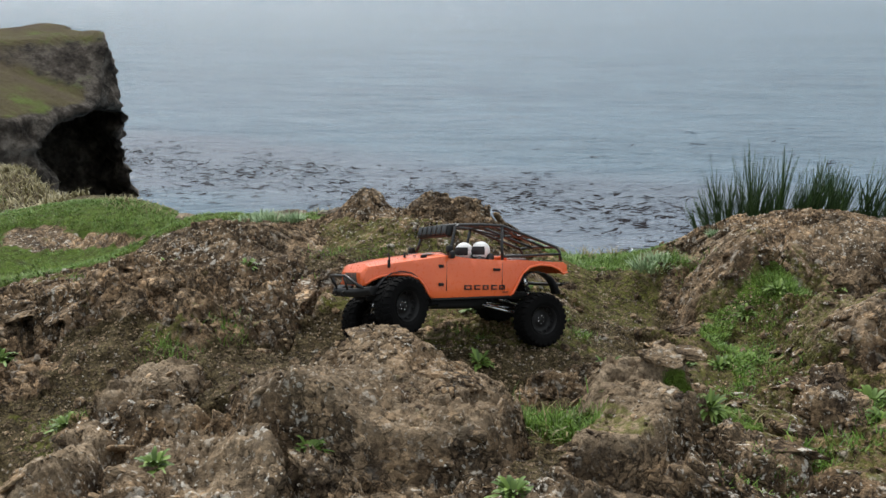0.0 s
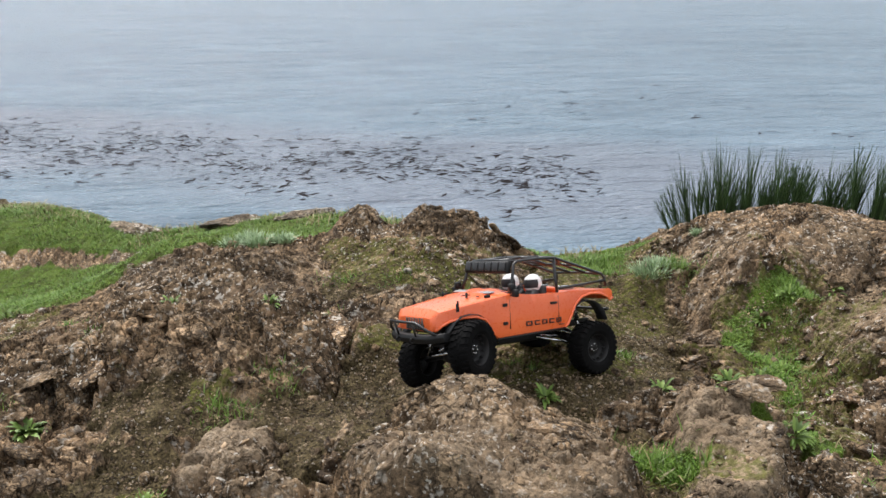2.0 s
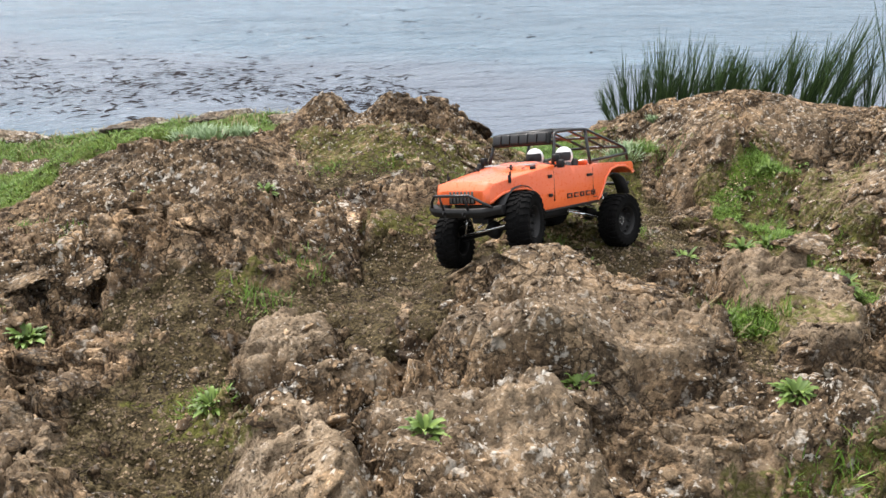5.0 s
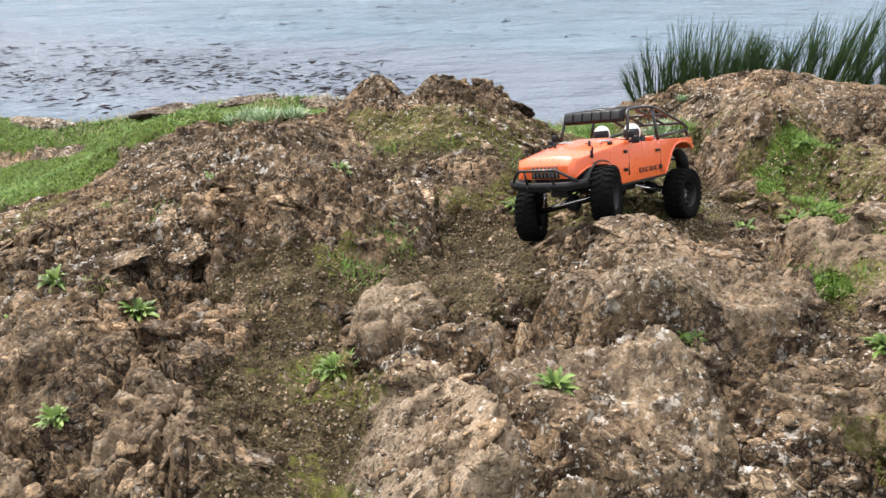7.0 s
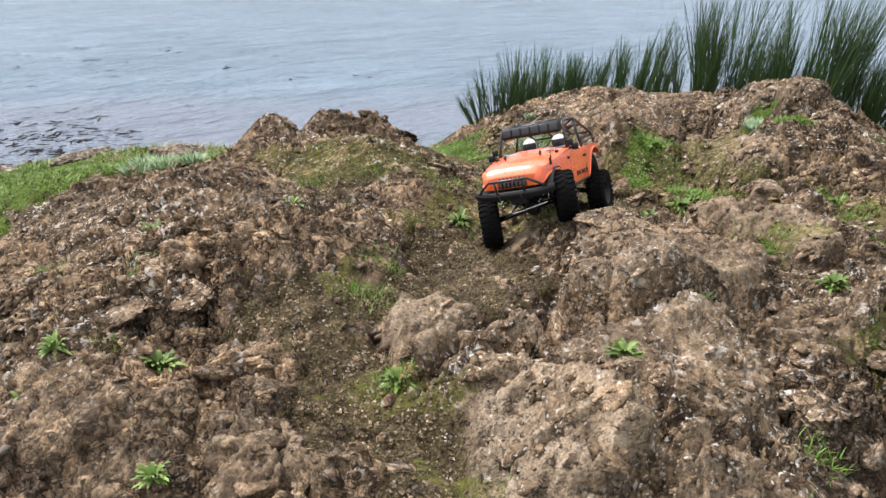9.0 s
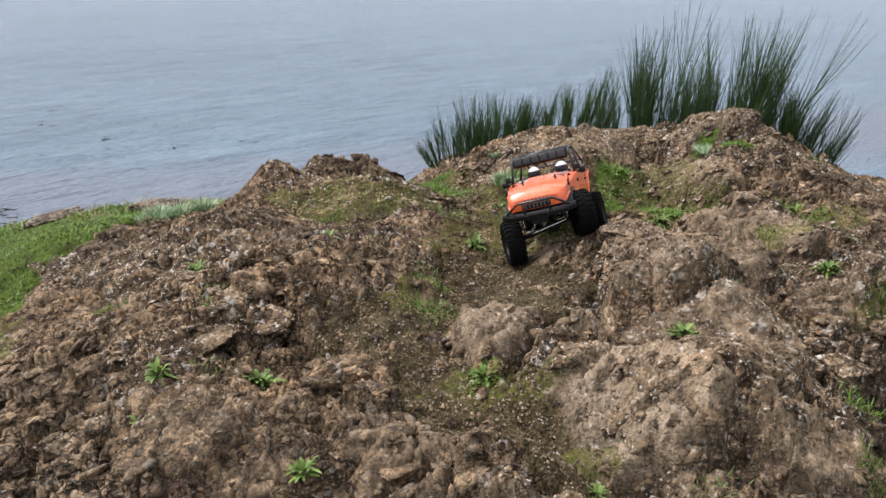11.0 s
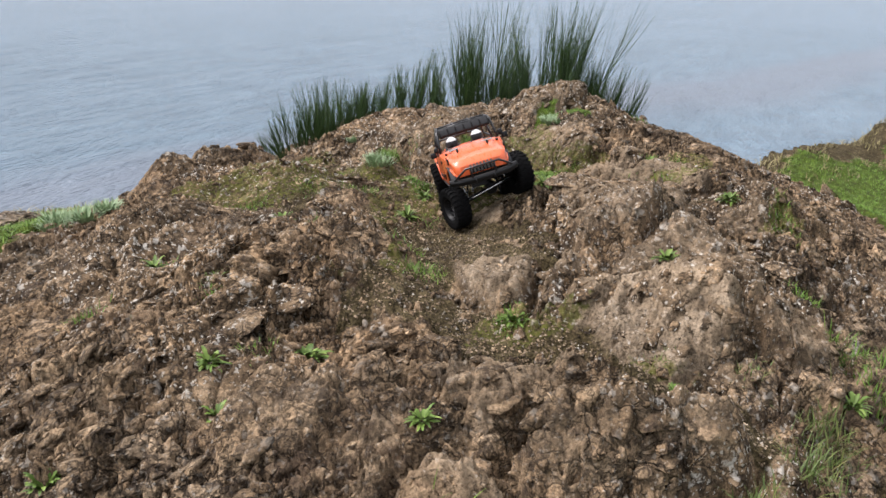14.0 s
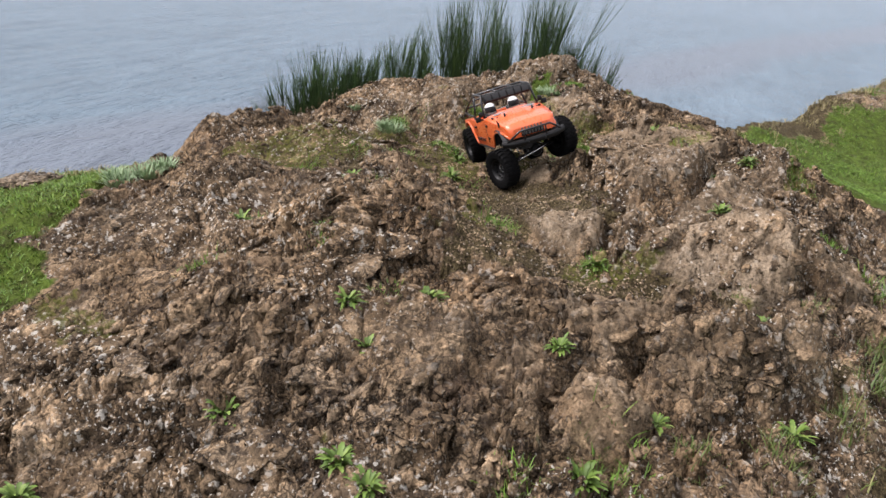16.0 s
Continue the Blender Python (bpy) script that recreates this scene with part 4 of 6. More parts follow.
        for a in (0.6, 2.7, 4.8):
            bm = bmesh.new()
            box(bm, (-0.125 + 0.008 * math.cos(a), s * 0.032 + 0.008 * math.sin(a), 0.1635), (0.018, 0.005, 0.0016), Euler((0, 0, a)).to_matrix())
            part("tray_spoke", bm, STEEL, tray)
    bm = bmesh.new()
    box(bm, (-0.088, 0, 0.160), (0.012, 0.12, 0.010), bevel=0.003)
    part("deck_bulkhead", bm, PAINT, body)
    # cockpit
    bm = bmesh.new()
    box(bm, (-0.014, 0, 0.108), (0.118, 0.148, 0.006), bevel=0.002)
    part("cockpit_floor", bm, SUIT, body)
    bm = bmesh.new()
    box(bm, (0.030, 0, 0.143), (0.026, 0.146, 0.024), Euler((0, radians(20), 0)).to_matrix(), bevel=0.004)
    dash_o = part("dashboard", bm, SUIT, body)
    bm = bmesh.new()
    box(bm, (0.020, 0.0, 0.155), (0.012, 0.028, 0.008), bevel=0.002)
    part("instrument_panel", bm, TRAY, dash_o)
    bm = bmesh.new()
    lathe(bm, [(0.012, -0.0015), (0.0145, 0.0), (0.012, 0.0015), (0.0105, 0.0), (0.012, -0.0015)], 20, Matrix.Translation((0.008, 0.034, 0.152)) @ Euler((0, 0, math.pi / 2 - 0.001)).to_matrix().to_4x4())
    part("steering_wheel", bm, PLASTIC, dash_o)
    bm = bmesh.new()
    box(bm, (-0.025, 0, 0.124), (0.085, 0.022, 0.028), bevel=0.004)
    part("centre_tunnel", bm, PAINT, body)
    for s in (1, -1):
        bm = bmesh.new()
        box(bm, (-0.028, s * 0.036, 0.118), (0.045, 0.040, 0.014), bevel=0.004)
        box(bm, (-0.056, s * 0.036, 0.142), (0.014, 0.042, 0.056), Euler((0, radians(-12), 0)).to_matrix(), bevel=0.005)
        part("seat", bm, SUIT, body, "black bucket seat")
    return body


def truck_cage(parent):
    bm = bmesh.new()
    r = 0.0032
    for s in (1, -1):
        tube(bm, [(0.050, s * 0.079, 0.162), (0.040, s * 0.076, 0.190), (0.032, s * 0.072, 0.219), (0.022, s * 0.070, 0.224), (-0.03, s * 0.068, 0.226), (-0.078, s * 0.067, 0.225),
                  (-0.14, s * 0.069, 0.205), (-0.205, s * 0.071, 0.184), (-0.2125, s * 0.073, 0.176), (-0.213, s * 0.076, 0.156)], r)
        tube(bm, [(-0.078, s * 0.067, 0.225), (-0.073, s * 0.074, 0.19), (-0.070, s * 0.081, 0.156)], r)
        tube(bm, [(-0.072, s * 0.079, 0.163), (-0.14, s * 0.079, 0.166), (-0.212, s * 0.075, 0.170)], r * 0.9)
        tube(bm, [(0.022, s * 0.024, 0.226), (-0.03, s * 0.022, 0.229), (-0.078, s * 0.022, 0.227), (-0.14, s * 0.023, 0.207), (-0.207, s * 0.024, 0.185)], r * 0.9)
    frame_ob = part("roll_cage", bm, TUBING, parent, "black tube roll cage")
    for x, z, w in ((0.022, 0.224, 0.070), (-0.030, 0.227, 0.068), (-0.078, 0.225, 0.067), (-0.14, 0.206, 0.069), (-0.207, 0.184, 0.071)):
        bm = bmesh.new()
        tube(bm, [(x, -w, z), (x, 0, z + 0.002), (x, w, z)], r * 0.9)
        part("cross_bar", bm, TUBING, frame_ob)
    for a, b in (((-0.078, 0.067, 0.225), (-0.14, 0.024, 0.206)), ((-0.078, -0.067, 0.225), (-0.14, -0.024, 0.206))):
        bm = bmesh.new()
        tube(bm, [a, b], r * 0.85)
        part("brace", bm, TUBING, frame_ob)
    # light bar over the windscreen
    bm = bmesh.new()
    box(bm, (0.040, 0, 0.213), (0.012, 0.138, 0.024), Euler((0, radians(-14), 0)).to_matrix(), bevel=0.003)
    bar = part("light_bar", bm, PLASTIC, frame_ob, "long black light bar")
    for k in range(6):
        bm = bmesh.new()
        box(bm, (0.0472, (k - 2.5) * 0.022, 0.2148), (0.003, 0.019, 0.017), Euler((0, radians(-14), 0)).to_matrix(), bevel=0.0008)
        part("lamp_cell", bm, TUBING, bar)
    for s in (1, -1):
        bm = bmesh.new()
        box(bm, (0.052, s * 0.088, 0.176), (0.013, 0.012, 0.014), bevel=0.003)
        tube(bm, [(0.050, s * 0.079, 0.17), (0.052, s * 0.086, 0.174)], 0.002)
        part("spot_lamp", bm, PLASTIC, frame_ob)
    bm = bmesh.new()
    tube(bm, [(0.052, 0.078, 0.163), (0.052, 0, 0.169), (0.052, -0.078, 0.163)], r)
    part("windscreen_sill", bm, TUBING, frame_ob)


def truck_bumper(parent):
    bm = bmesh.new()
    pts = [(0.214, 0.088, 0.098), (0.232, 0.062, 0.094), (0.238, 0.03, 0.093), (0.238, -0.03, 0.093), (0.232, -0.062, 0.094), (0.214, -0.088, 0.098)]
    prev = None
    for x, y, z in pts:
        ring = [bm.verts.new((x, y, z + 0.007)), bm.verts.new((x + 0.003, y, z)), bm.verts.new((x - 0.002, y, z - 0.009)), bm.verts.new((x - 0.016, y * 0.95, z - 0.009)), bm.verts.new((x - 0.016, y * 0.95, z + 0.007))]
        if prev:
            for k in range(5):
                bm.faces.new((prev[k], prev[(k + 1) % 5], ring[(k + 1) % 5], ring[k]))
        else:
            bm.faces.new(ring)
        prev = ring
    bm.faces.new(prev[::-1])
    b = part("front_bumper", bm, PLASTIC, parent, "black winch bumper", mods=(("BEVEL", 0.0012),))
    bm = bmesh.new()
    tube(bm, [(0.222, 0.074, 0.101), (0.236, 0.060, 0.112), (0.246, 0.042, 0.124), (0.246, -0.042, 0.124), (0.236, -0.060, 0.112), (0.222, -0.074, 0.101)], 0.0028)
    part("bull_bar", bm, TUBING, b)
    for s in (1, -1):
        bm = bmesh.new()
        tube(bm, [(0.238, s * 0.03, 0.098), (0.246, s * 0.03, 0.124)], 0.0022)
        part("bull_bar_post", bm, TUBING, b)
        bm = bmesh.new()
        lathe(bm, [(0.004, -0.0014), (0.006, 0), (0.004, 0.0014), (0.003, 0), (0.004, -0.0014)], 12, Matrix.Translation((0.243, s * 0.024, 0.090)))
        part("tow_shackle", bm, PLASTIC, b)
    bm = bmesh.new()
    tube(bm, [(-0.222, 0.07, 0.108), (-0.232, 0.05, 0.106), (-0.232, -0.05, 0.106), (-0.222, -0.07, 0.108)], 0.0035)
    part("rear_bumper", bm, TUBING, parent)


def tyre_mesh(bm):
    W = 0.0205
    lathe(bm, [(0.0285, -W * 0.80), (0.036, -W * 0.98), (0.045, -W), (0.0495, -W * 0.93), (0.0518, -W * 0.72), (0.0524, -W * 0.3), (0.0526, 0), (0.0524, W * 0.3), (0.0518, W * 0.72),
               (0.0495, W * 0.93), (0.045, W), (0.036, W * 0.98), (0.0285, W * 0.80), (0.0275, 0), (0.0285, -W * 0.80)], 44)
    n = 26
    for k in range(n):
        for s, ph in ((1, 0.0), (-1, 0.5)):
            a = 2 * math.pi * (k + ph) / n
            m = Euler((0, -a, 0)).to_matrix()
            # shoulder lug, wrapping on to the side wall
            vs = []
            for y, r0, r1 in ((0.30, 0.0515, 0.0545), (0.78, 0.0508, 0.0545), (1.05, 0.0470, 0.0505), (1.05, 0.0430, 0.0445)):
                for wdt in (-0.0036, 0.0036):
                    skew = 0.0028 * (y - 0.3) * s
                    vs.append((bm.verts.new(m @ Vector((r0, s * W * y, wdt + skew))), bm.verts.new(m @ Vector((r1, s * W * y, wdt * 0.85 + skew)))))
            for i in (0, 2, 4):
                (a0, a1), (b0, b1), (c0, c1), (d0, d1) = vs[i], vs[i + 1], vs[i + 2], vs[i + 3]
                bm.faces.new((a1, b1, d1, c1))
                bm.faces.new((a0, a1, c1, c0))
                bm.faces.new((b1, b0, d0, d1))
            bm.faces.new((vs[0][0], vs[1][0], vs[1][1], vs[0][1]))
            bm.faces.new((vs[6][0], vs[6][1], vs[7][1], vs[7][0]))
            # centre lug
            m2 = Euler((0, -a - 0.06, 0)).to_matrix()
            q = [bm.verts.new(m2 @ Vector((rr, s * W * y, w2 + 0.002 * s * y))) for rr in (0.0515, 0.0543) for y, w2 in ((0.03, -0.0030), (0.25, -0.0036), (0.25, 0.0026), (0.03, 0.0034))]
            bm.faces.new(q[4:])
            for i in range(4):
                bm.faces.new((q[i], q[(i + 1) % 4], q[4 + (i + 1) % 4], q[4 + i]))
    return bm


def wheel_parts(parent, at, steer, side, shared):
    """One wheel: rim with its tyre and hub bolts; the first one made lends its meshes to the others."""
    m = Matrix.Translation(at) @ Euler((0, random.uniform(0, 1), steer + (0 if side > 0 else math.pi))).to_matrix().to_4x4()
    if not shared:
        bm = bmesh.new()
        W = 0.0205
        lathe(bm, [(0.0292, W * 0.86), (0.0278, W * 0.82), (0.0262, W * 0.3), (0.0235, -W * 0.05), (0.012, W * 0.02), (0.0085, W * 0.22), (0.0001, W * 0.24)], 32)
        lathe(bm, [(0.0292, -W * 0.86), (0.0278, -W * 0.82), (0.0262, -W * 0.3), (0.0262, W * 0.3)], 32)
        for k in range(12):
            a = 2 * math.pi * k / 12
            box(bm, (0.0245 * math.cos(a), W * 0.30, 0.0245 * math.sin(a)), (0.004, 0.004, 0.004), Euler((0, -a, 0)).to_matrix())
        wheel = part("wheel", bm, PLASTIC, parent, "black beadlock rim")
        tyre = part("tyre", tyre_mesh(bmesh.new()), RUBBER, wheel, "chunky black off-road tyre", smooth=False)
        bolts = []
        for k in range(6):
            a = 2 * math.pi * k / 6
            bm = bmesh.new()
            lathe(bm, [(0.0001, 0.0022), (0.0013, 0.0018), (0.0015, 0.0)], 8, Matrix.Translation((0.0075 * math.cos(a), W * 0.2, 0.0075 * math.sin(a))))
            bolts.append(part("wheel_bolt", bm, STEEL, wheel))
        shared.extend([wheel, tyre, *bolts])
        wheel.matrix_basis = m
        return wheel
    made = {}
    for o in shared:
        c = new(o.name.split(".")[0], o.data)
        made[o] = c
        c.parent = parent if o is shared[0] else made[shared[0]]
        if "label" in o:
            c["label"] = o["label"]
    made[shared[0]].matrix_basis = m
    return made[shared[0]]


def truck_chassis(parent, hubs):
    for s in (1, -1):
        bm = bmesh.new()
        box(bm, (0.0, s * 0.030, 0.083), (0.40, 0.006, 0.014), bevel=0.0015)
        part("chassis_rail", bm, PLASTIC, parent)
    bm = bmesh.new()
    box(bm, (0.0, 0, 0.068), (0.13, 0.062, 0.020), bevel=0.005)
    skid = part("skid_plate", bm, PLASTIC, parent)
    bm = bmesh.new()
    box(bm, (0.02, 0.0, 0.098), (0.16, 0.10, 0.026), bevel=0.005)
    part("gearbox", bm, SUIT, skid)
    bm = bmesh.new()
    box(bm, (0.15, 0.0, 0.108), (0.09, 0.09, 0.022), bevel=0.004)
    part("battery_tray", bm, SUIT, skid)
    for end, (l, r) in (("front", (hubs[0], hubs[1])), ("rear", (hubs[2], hubs[3]))):
        l, r = Vector(l), Vector(r)
        mid = (l + r) / 2
        sgn = 1 if end == "front" else -1
        bm = bmesh.new()
        tube(bm, [l.lerp(r, 0.12), l.lerp(r, 0.88)], 0.0062, 10)
        c = l.lerp(r, 0.42)
        lathe(bm, [(0.0001, -0.012), (0.013, -0.010), (0.018, 0), (0.013, 0.010), (0.0001, 0.012)], 14, Matrix.Translation(c) @ Euler((0, 0, math.pi / 2)).to_matrix().to_4x4())
        axle = part("axle", bm, PLASTIC, parent, "black solid axle with round housing")
        bm = bmesh.new()
        tube(bm, [c + Vector((-0.014 * sgn, 0, 0)), (0.03 * sgn, 0.006, 0.072)], 0.003, 8)
        part("drive_shaft", bm, STEEL, axle)
        for s, h in ((1, l), (-1, r)):
            inner = mid + (h - mid) * 0.62
            bm = bmesh.new()
            tube(bm, [inner + Vector((-0.004 * sgn, 0, -0.004)), (0.050 * sgn, s * 0.034, 0.066)], 0.0026, 8)
            part("lower_link", bm, STEEL, axle, "bright steel suspension link")
            bm = bmesh.new()
            tube(bm, [mid + (h - mid) * 0.36 + Vector((-0.006 * sgn, 0, 0.012)), (0.055 * sgn, s * 0.022, 0.088)], 0.0022, 8)
            part("upper_link", bm, STEEL, axle)
            lo, hi = inner + Vector((0.006 * sgn, 0, 0.006)), Vector((mid.x - 0.018 * sgn, s * 0.050, 0.132))
            bm = bmesh.new()
            tube(bm, [lo, lo.lerp(hi, 0.55)], 0.0022, 8)
            tube(bm, [lo.lerp(hi, 0.5), hi], 0.0052, 10)
            shock = part("shock_absorber", bm, STEEL, parent, "silver coil-over shock absorber")
            bm = bmesh.new()
            d = (hi - lo).normalized()
            a = d.orthogonal().normalized()
            b = d.cross(a)
            tube(bm, [lo.lerp(hi, 0.08 + 0.75 * k / 72) + (a * math.cos(k * 0.7) + b * math.sin(k * 0.7)) * 0.0066 for k in range(73)], 0.0009, 5)
            part("coil_spring", bm, PLASTIC, shock)
        if end == "front":
            bm = bmesh.new()
            tube(bm, [l.lerp(r, 0.10) + Vector((0.02, 0, 0.002)), l.lerp(r, 0.90) + Vector((0.02, 0, 0.002))], 0.0022, 8)
            part("steering_rod", bm, STEEL, axle)
            bm = bmesh.new()
            box(bm, mid + Vector((0.0, -0.012, 0.026)), (0.02, 0.04, 0.022), bevel=0.003)
            part("servo", bm, SUIT, axle)
    for s in (1, -1):
        for x in (0.147, -0.155):
            bm = bmesh.new()
            prev = None
            for k in range(9):
                t = math.pi * (0.05 + 0.9 * k / 8)
                ring = [bm.verts.new((x + 0.056 * math.cos(t), s * yy, 0.078 + 0.056 * math.sin(t))) for yy in (0.050, 0.080)]
                if prev:
                    bm.faces.new((prev[0], prev[1], ring[1], ring[0]))
                prev = ring
            part("wheel_well", bm, SUIT, parent, mods=(("SOLIDIFY", 0.0015),))


TRUCK_POSE = pose(0.019, 1.550, -0.020) @ (Matrix.Rotation(radians(205.3), 4, "Z") @ Matrix.Rotation(radians(-8.5), 4, "Y") @ Matrix.Rotation(radians(16.9), 4, "X"))
truck = thing("toy_truck", TRUCK_POSE, "orange off-road model truck with black roll cage climbing over the rock", "toy truck")
truck_body(truck)
truck_cage(truck)
truck_bumper(truck)
hubs = []
for x, y, low in ((0.152, 0.088, 0.052), (0.152, -0.088, 0.030), (-0.154, 0.088, 0.036), (-0.154, -0.088, 0.030)):
    # let each tyre down until it meets the rock
    z = 0.090
    while z > low:
        rim = [TRUCK_POSE @ Vector((x + 0.0535 * math.cos(a), y + o, z + 0.0535 * math.sin(a))) for a in np.linspace(math.pi * 1.15, math.pi * 1.85, 9) for o in (-0.016, 0, 0.016)]
        px, py, pz = (np.array([p[i] for p in rim]) for i in range(3))
        if (pz - land(px, py)[0]).min() < -0.003:
            break
        z -= 0.001
    hubs.append((x, y, z))
truck_chassis(truck, hubs)
shared_wheel = []
for (x, y, z), steer in zip(hubs, (radians(20), radians(20), 0.0, 0.0)):
    wheel_parts(truck, (x, y, z), steer, 1 if y > 0 else -1, shared_wheel)


def driver_figure(y):
    """A small doll in a helmet, one plain mesh."""
    bm = bmesh.new()
    r = bmesh.ops.create_uvsphere(bm, u_segments=20, v_segments=14, radius=0.0185)
    for v in r["verts"]:
        v.co = Vector((v.co.x * 1.1 - 0.002, v.co.y * 0.92, v.co.z * 1.05)) + Vector((-0.044, y, 0.175))
        v.tag = True
    for f in bm.faces:
        c = f.calc_center_median()
        visor = c.x > -0.045 and 0.166 < c.z < 0.1815
        f.material_index = 1 if visor else 0
    n0 = len(bm.faces)
    tube(bm, [(-0.040, y, 0.118), (-0.040, y, 0.140), (-0.044, y, 0.156), (-0.044, y, 0.166)], 0.021, 12, 0.55)
    for s in (1, -1):
        tube(bm, [(-0.036, y + s * 0.018, 0.160), (-0.020, y + s * 0.022, 0.146), (0.0, y + s * 0.012, 0.150)], 0.0062, 8, 0.8)
        tube(bm, [(-0.036, y + s * 0.010, 0.122), (-0.006, y + s * 0.011, 0.130), (0.012, y + s * 0.011, 0.114)], 0.0085, 8, 0.8)
    bm.faces.ensure_lookup_table()
    for f in bm.faces[n0:]:
        f.material_index = 1
    ob = part("driver_figure", bm, [HELMET, SUIT], None)
    ob.matrix_world = TRUCK_POSE
    tagged(ob, "small doll with white helmet and black suit seated in the truck", "doll", "dolls in the truck")


driver_figure(0.036)
driver_figure(-0.036)


# ---- sea ----
def sea_material():
    m, n, l, b = mat("sea_water", 0.10, 0, 0.5)
    pos = n.new("ShaderNodeTexCoord").outputs["Object"]
    mp = n.new("ShaderNodeMapping")
    mp.inputs["Scale"].default_value = (0.38, 1.0, 1.0)
    mp.inputs["Rotation"].default_value = (0, 0, 0.25)
    l.new(pos, mp.inputs[0])
    v = mp.outputs[0]
    big, mid, small = noise_tex(n, l, v, 0.09, 4, 0.5).outputs[0], noise_tex(n, l, v, 0.55, 5, 0.55).outputs[0], noise_tex(n, l, v, 2.2, 4, 0.6).outputs[0]
    patch = noise_tex(n, l, v, 0.035, 5, 0.6).outputs[0]
    streak = noise_tex(n, l, v, 0.30, 6, 0.7).outputs[0]
    water = ramp(n, l, patch, [(0.35, (0.108, 0.162, 0.210)), (0.65, (0.138, 0.200, 0.256))])
    water = mix(n, l, 1.0, water, ramp(n, l, streak, [(0.36, (0.78, 0.80, 0.82)), (0.52, (1, 1, 1)), (0.68, (1.22, 1.2, 1.18))]), "MULTIPLY")
    # weed below the surface tints the water over the bed
    sep = n.new("ShaderNodeSeparateXYZ")
    l.new(pos, sep.inputs[0])
    off = calc(n, l, "ADD", calc(n, l, "ADD", sep.outputs[1], -66.0), calc(n, l, "MULTIPLY", sep.outputs[0], 0.42))
    off = calc(n, l, "ABSOLUTE", calc(n, l, "ADD", off, calc(n, l, "MULTIPLY", calc(n, l, "SUBTRACT", patch, 0.5), 30.0)))
    bed = ramp(n, l, calc(n, l, "DIVIDE", off, 30.0), [(0.25, (0.5, 0.5, 0.5)), (0.6, (0, 0, 0))])
    water = mix(n, l, bed, water, (0.165, 0.162, 0.195))
    l.new(water, b.inputs["Base Color"])
    h = calc(n, l, "ADD", calc(n, l, "MULTIPLY", mid, 0.85), calc(n, l, "MULTIPLY", small, 0.42))
    h = calc(n, l, "ADD", h, calc(n, l, "MULTIPLY", big, 3.0))
    h = calc(n, l, "ADD", h, calc(n, l, "MULTIPLY", noise_tex(n, l, v, 0.22, 4, 0.55).outputs[0], 1.6))
    bump(n, l, b, h, 1.0, 1.15)
    b.inputs["IOR"].default_value = 1.33
    return m


me = bpy.data.meshes.new("sea")
me.from_pydata([(-4500, -4500, SEA_Z), (4500, -4500, SEA_Z), (4500, 4500, SEA_Z), (-4500, 4500, SEA_Z)], [], [(0, 1, 2, 3)])
sea = new("sea", me)
me.materials.append(sea_material())
tagged(sea, "calm grey-blue sea with small ripples under an overcast sky", "sea", kind="structure")


# ---- kelp drifting on the water ----
def kelp_bed():
    rnd = random.Random(5)
    bm = bmesh.new()
    for k in range(1700):
        if k < 1600:
            # the dense bed
            x = rnd.uniform(-34, 20)
            y = 84 - 0.42 * (x + 34) + rnd.gauss(0, 4.6) - 4 + 2.5 * math.sin(x * 0.35)
            size = rnd.choice((0.14, 0.2, 0.28, 0.36, 0.5))
        elif k < 1655:
            x, y = rnd.uniform(-45, 30), rnd.uniform(52, 96)
            size = rnd.choice((0.3, 0.45))
        else:
            x, y = rnd.uniform(25, 48), rnd.uniform(62, 98)
            size = rnd.choice((0.4, 0.7)) if rnd.random() < 0.5 else 0.3
        for q in range(rnd.choice((1, 1, 2, 3, 4)) if size > 0.4 else 1):
            cx, cy = x + rnd.gauss(0, size * 1.2), y + rnd.gauss(0, size * 1.4)
            a = rnd.gauss(0, 0.35) + (math.pi if rnd.random() < 0.5 else 0)
            n, w, bend = 5, size * rnd.uniform(0.06, 0.20), rnd.uniform(-0.8, 0.8)
            length = size * rnd.uniform(0.8, 2.2)
            prev = None
            for i in range(n):
                t = i / (n - 1)
                px = cx + math.cos(a + bend * t) * length * (t - 0.5)
                py = cy + math.sin(a + bend * t) * length * (t - 0.5) * 1.6
                half = w * math.sin(math.pi * (0.12 + 0.76 * t)) * rnd.uniform(0.6, 1.2)
                ox, oy = -math.sin(a + bend * t) * half * 2.0, math.cos(a + bend * t) * half * 2.0
                ring = [bm.verts.new((px + ox, py + oy, SEA_Z + 0.004)), bm.verts.new((px, py, SEA_Z + 0.008)), bm.verts.new((px - ox, py - oy, SEA_Z + 0.004))]
                if prev:
                    bm.faces.new((prev[0], prev[1], ring[1], ring[0]))
                    bm.faces.new((prev[1], prev[2], ring[2], ring[1]))
                prev = ring
    ob = part("kelp", bm, plain("wet_kelp", (0.010, 0.008, 0.009), 0.9, grain=0.4, scale=3.0, spec=0.05), None)
    tagged(ob, "dark brown kelp fronds drifting in a bed on the water", "kelp", kind="stuff")


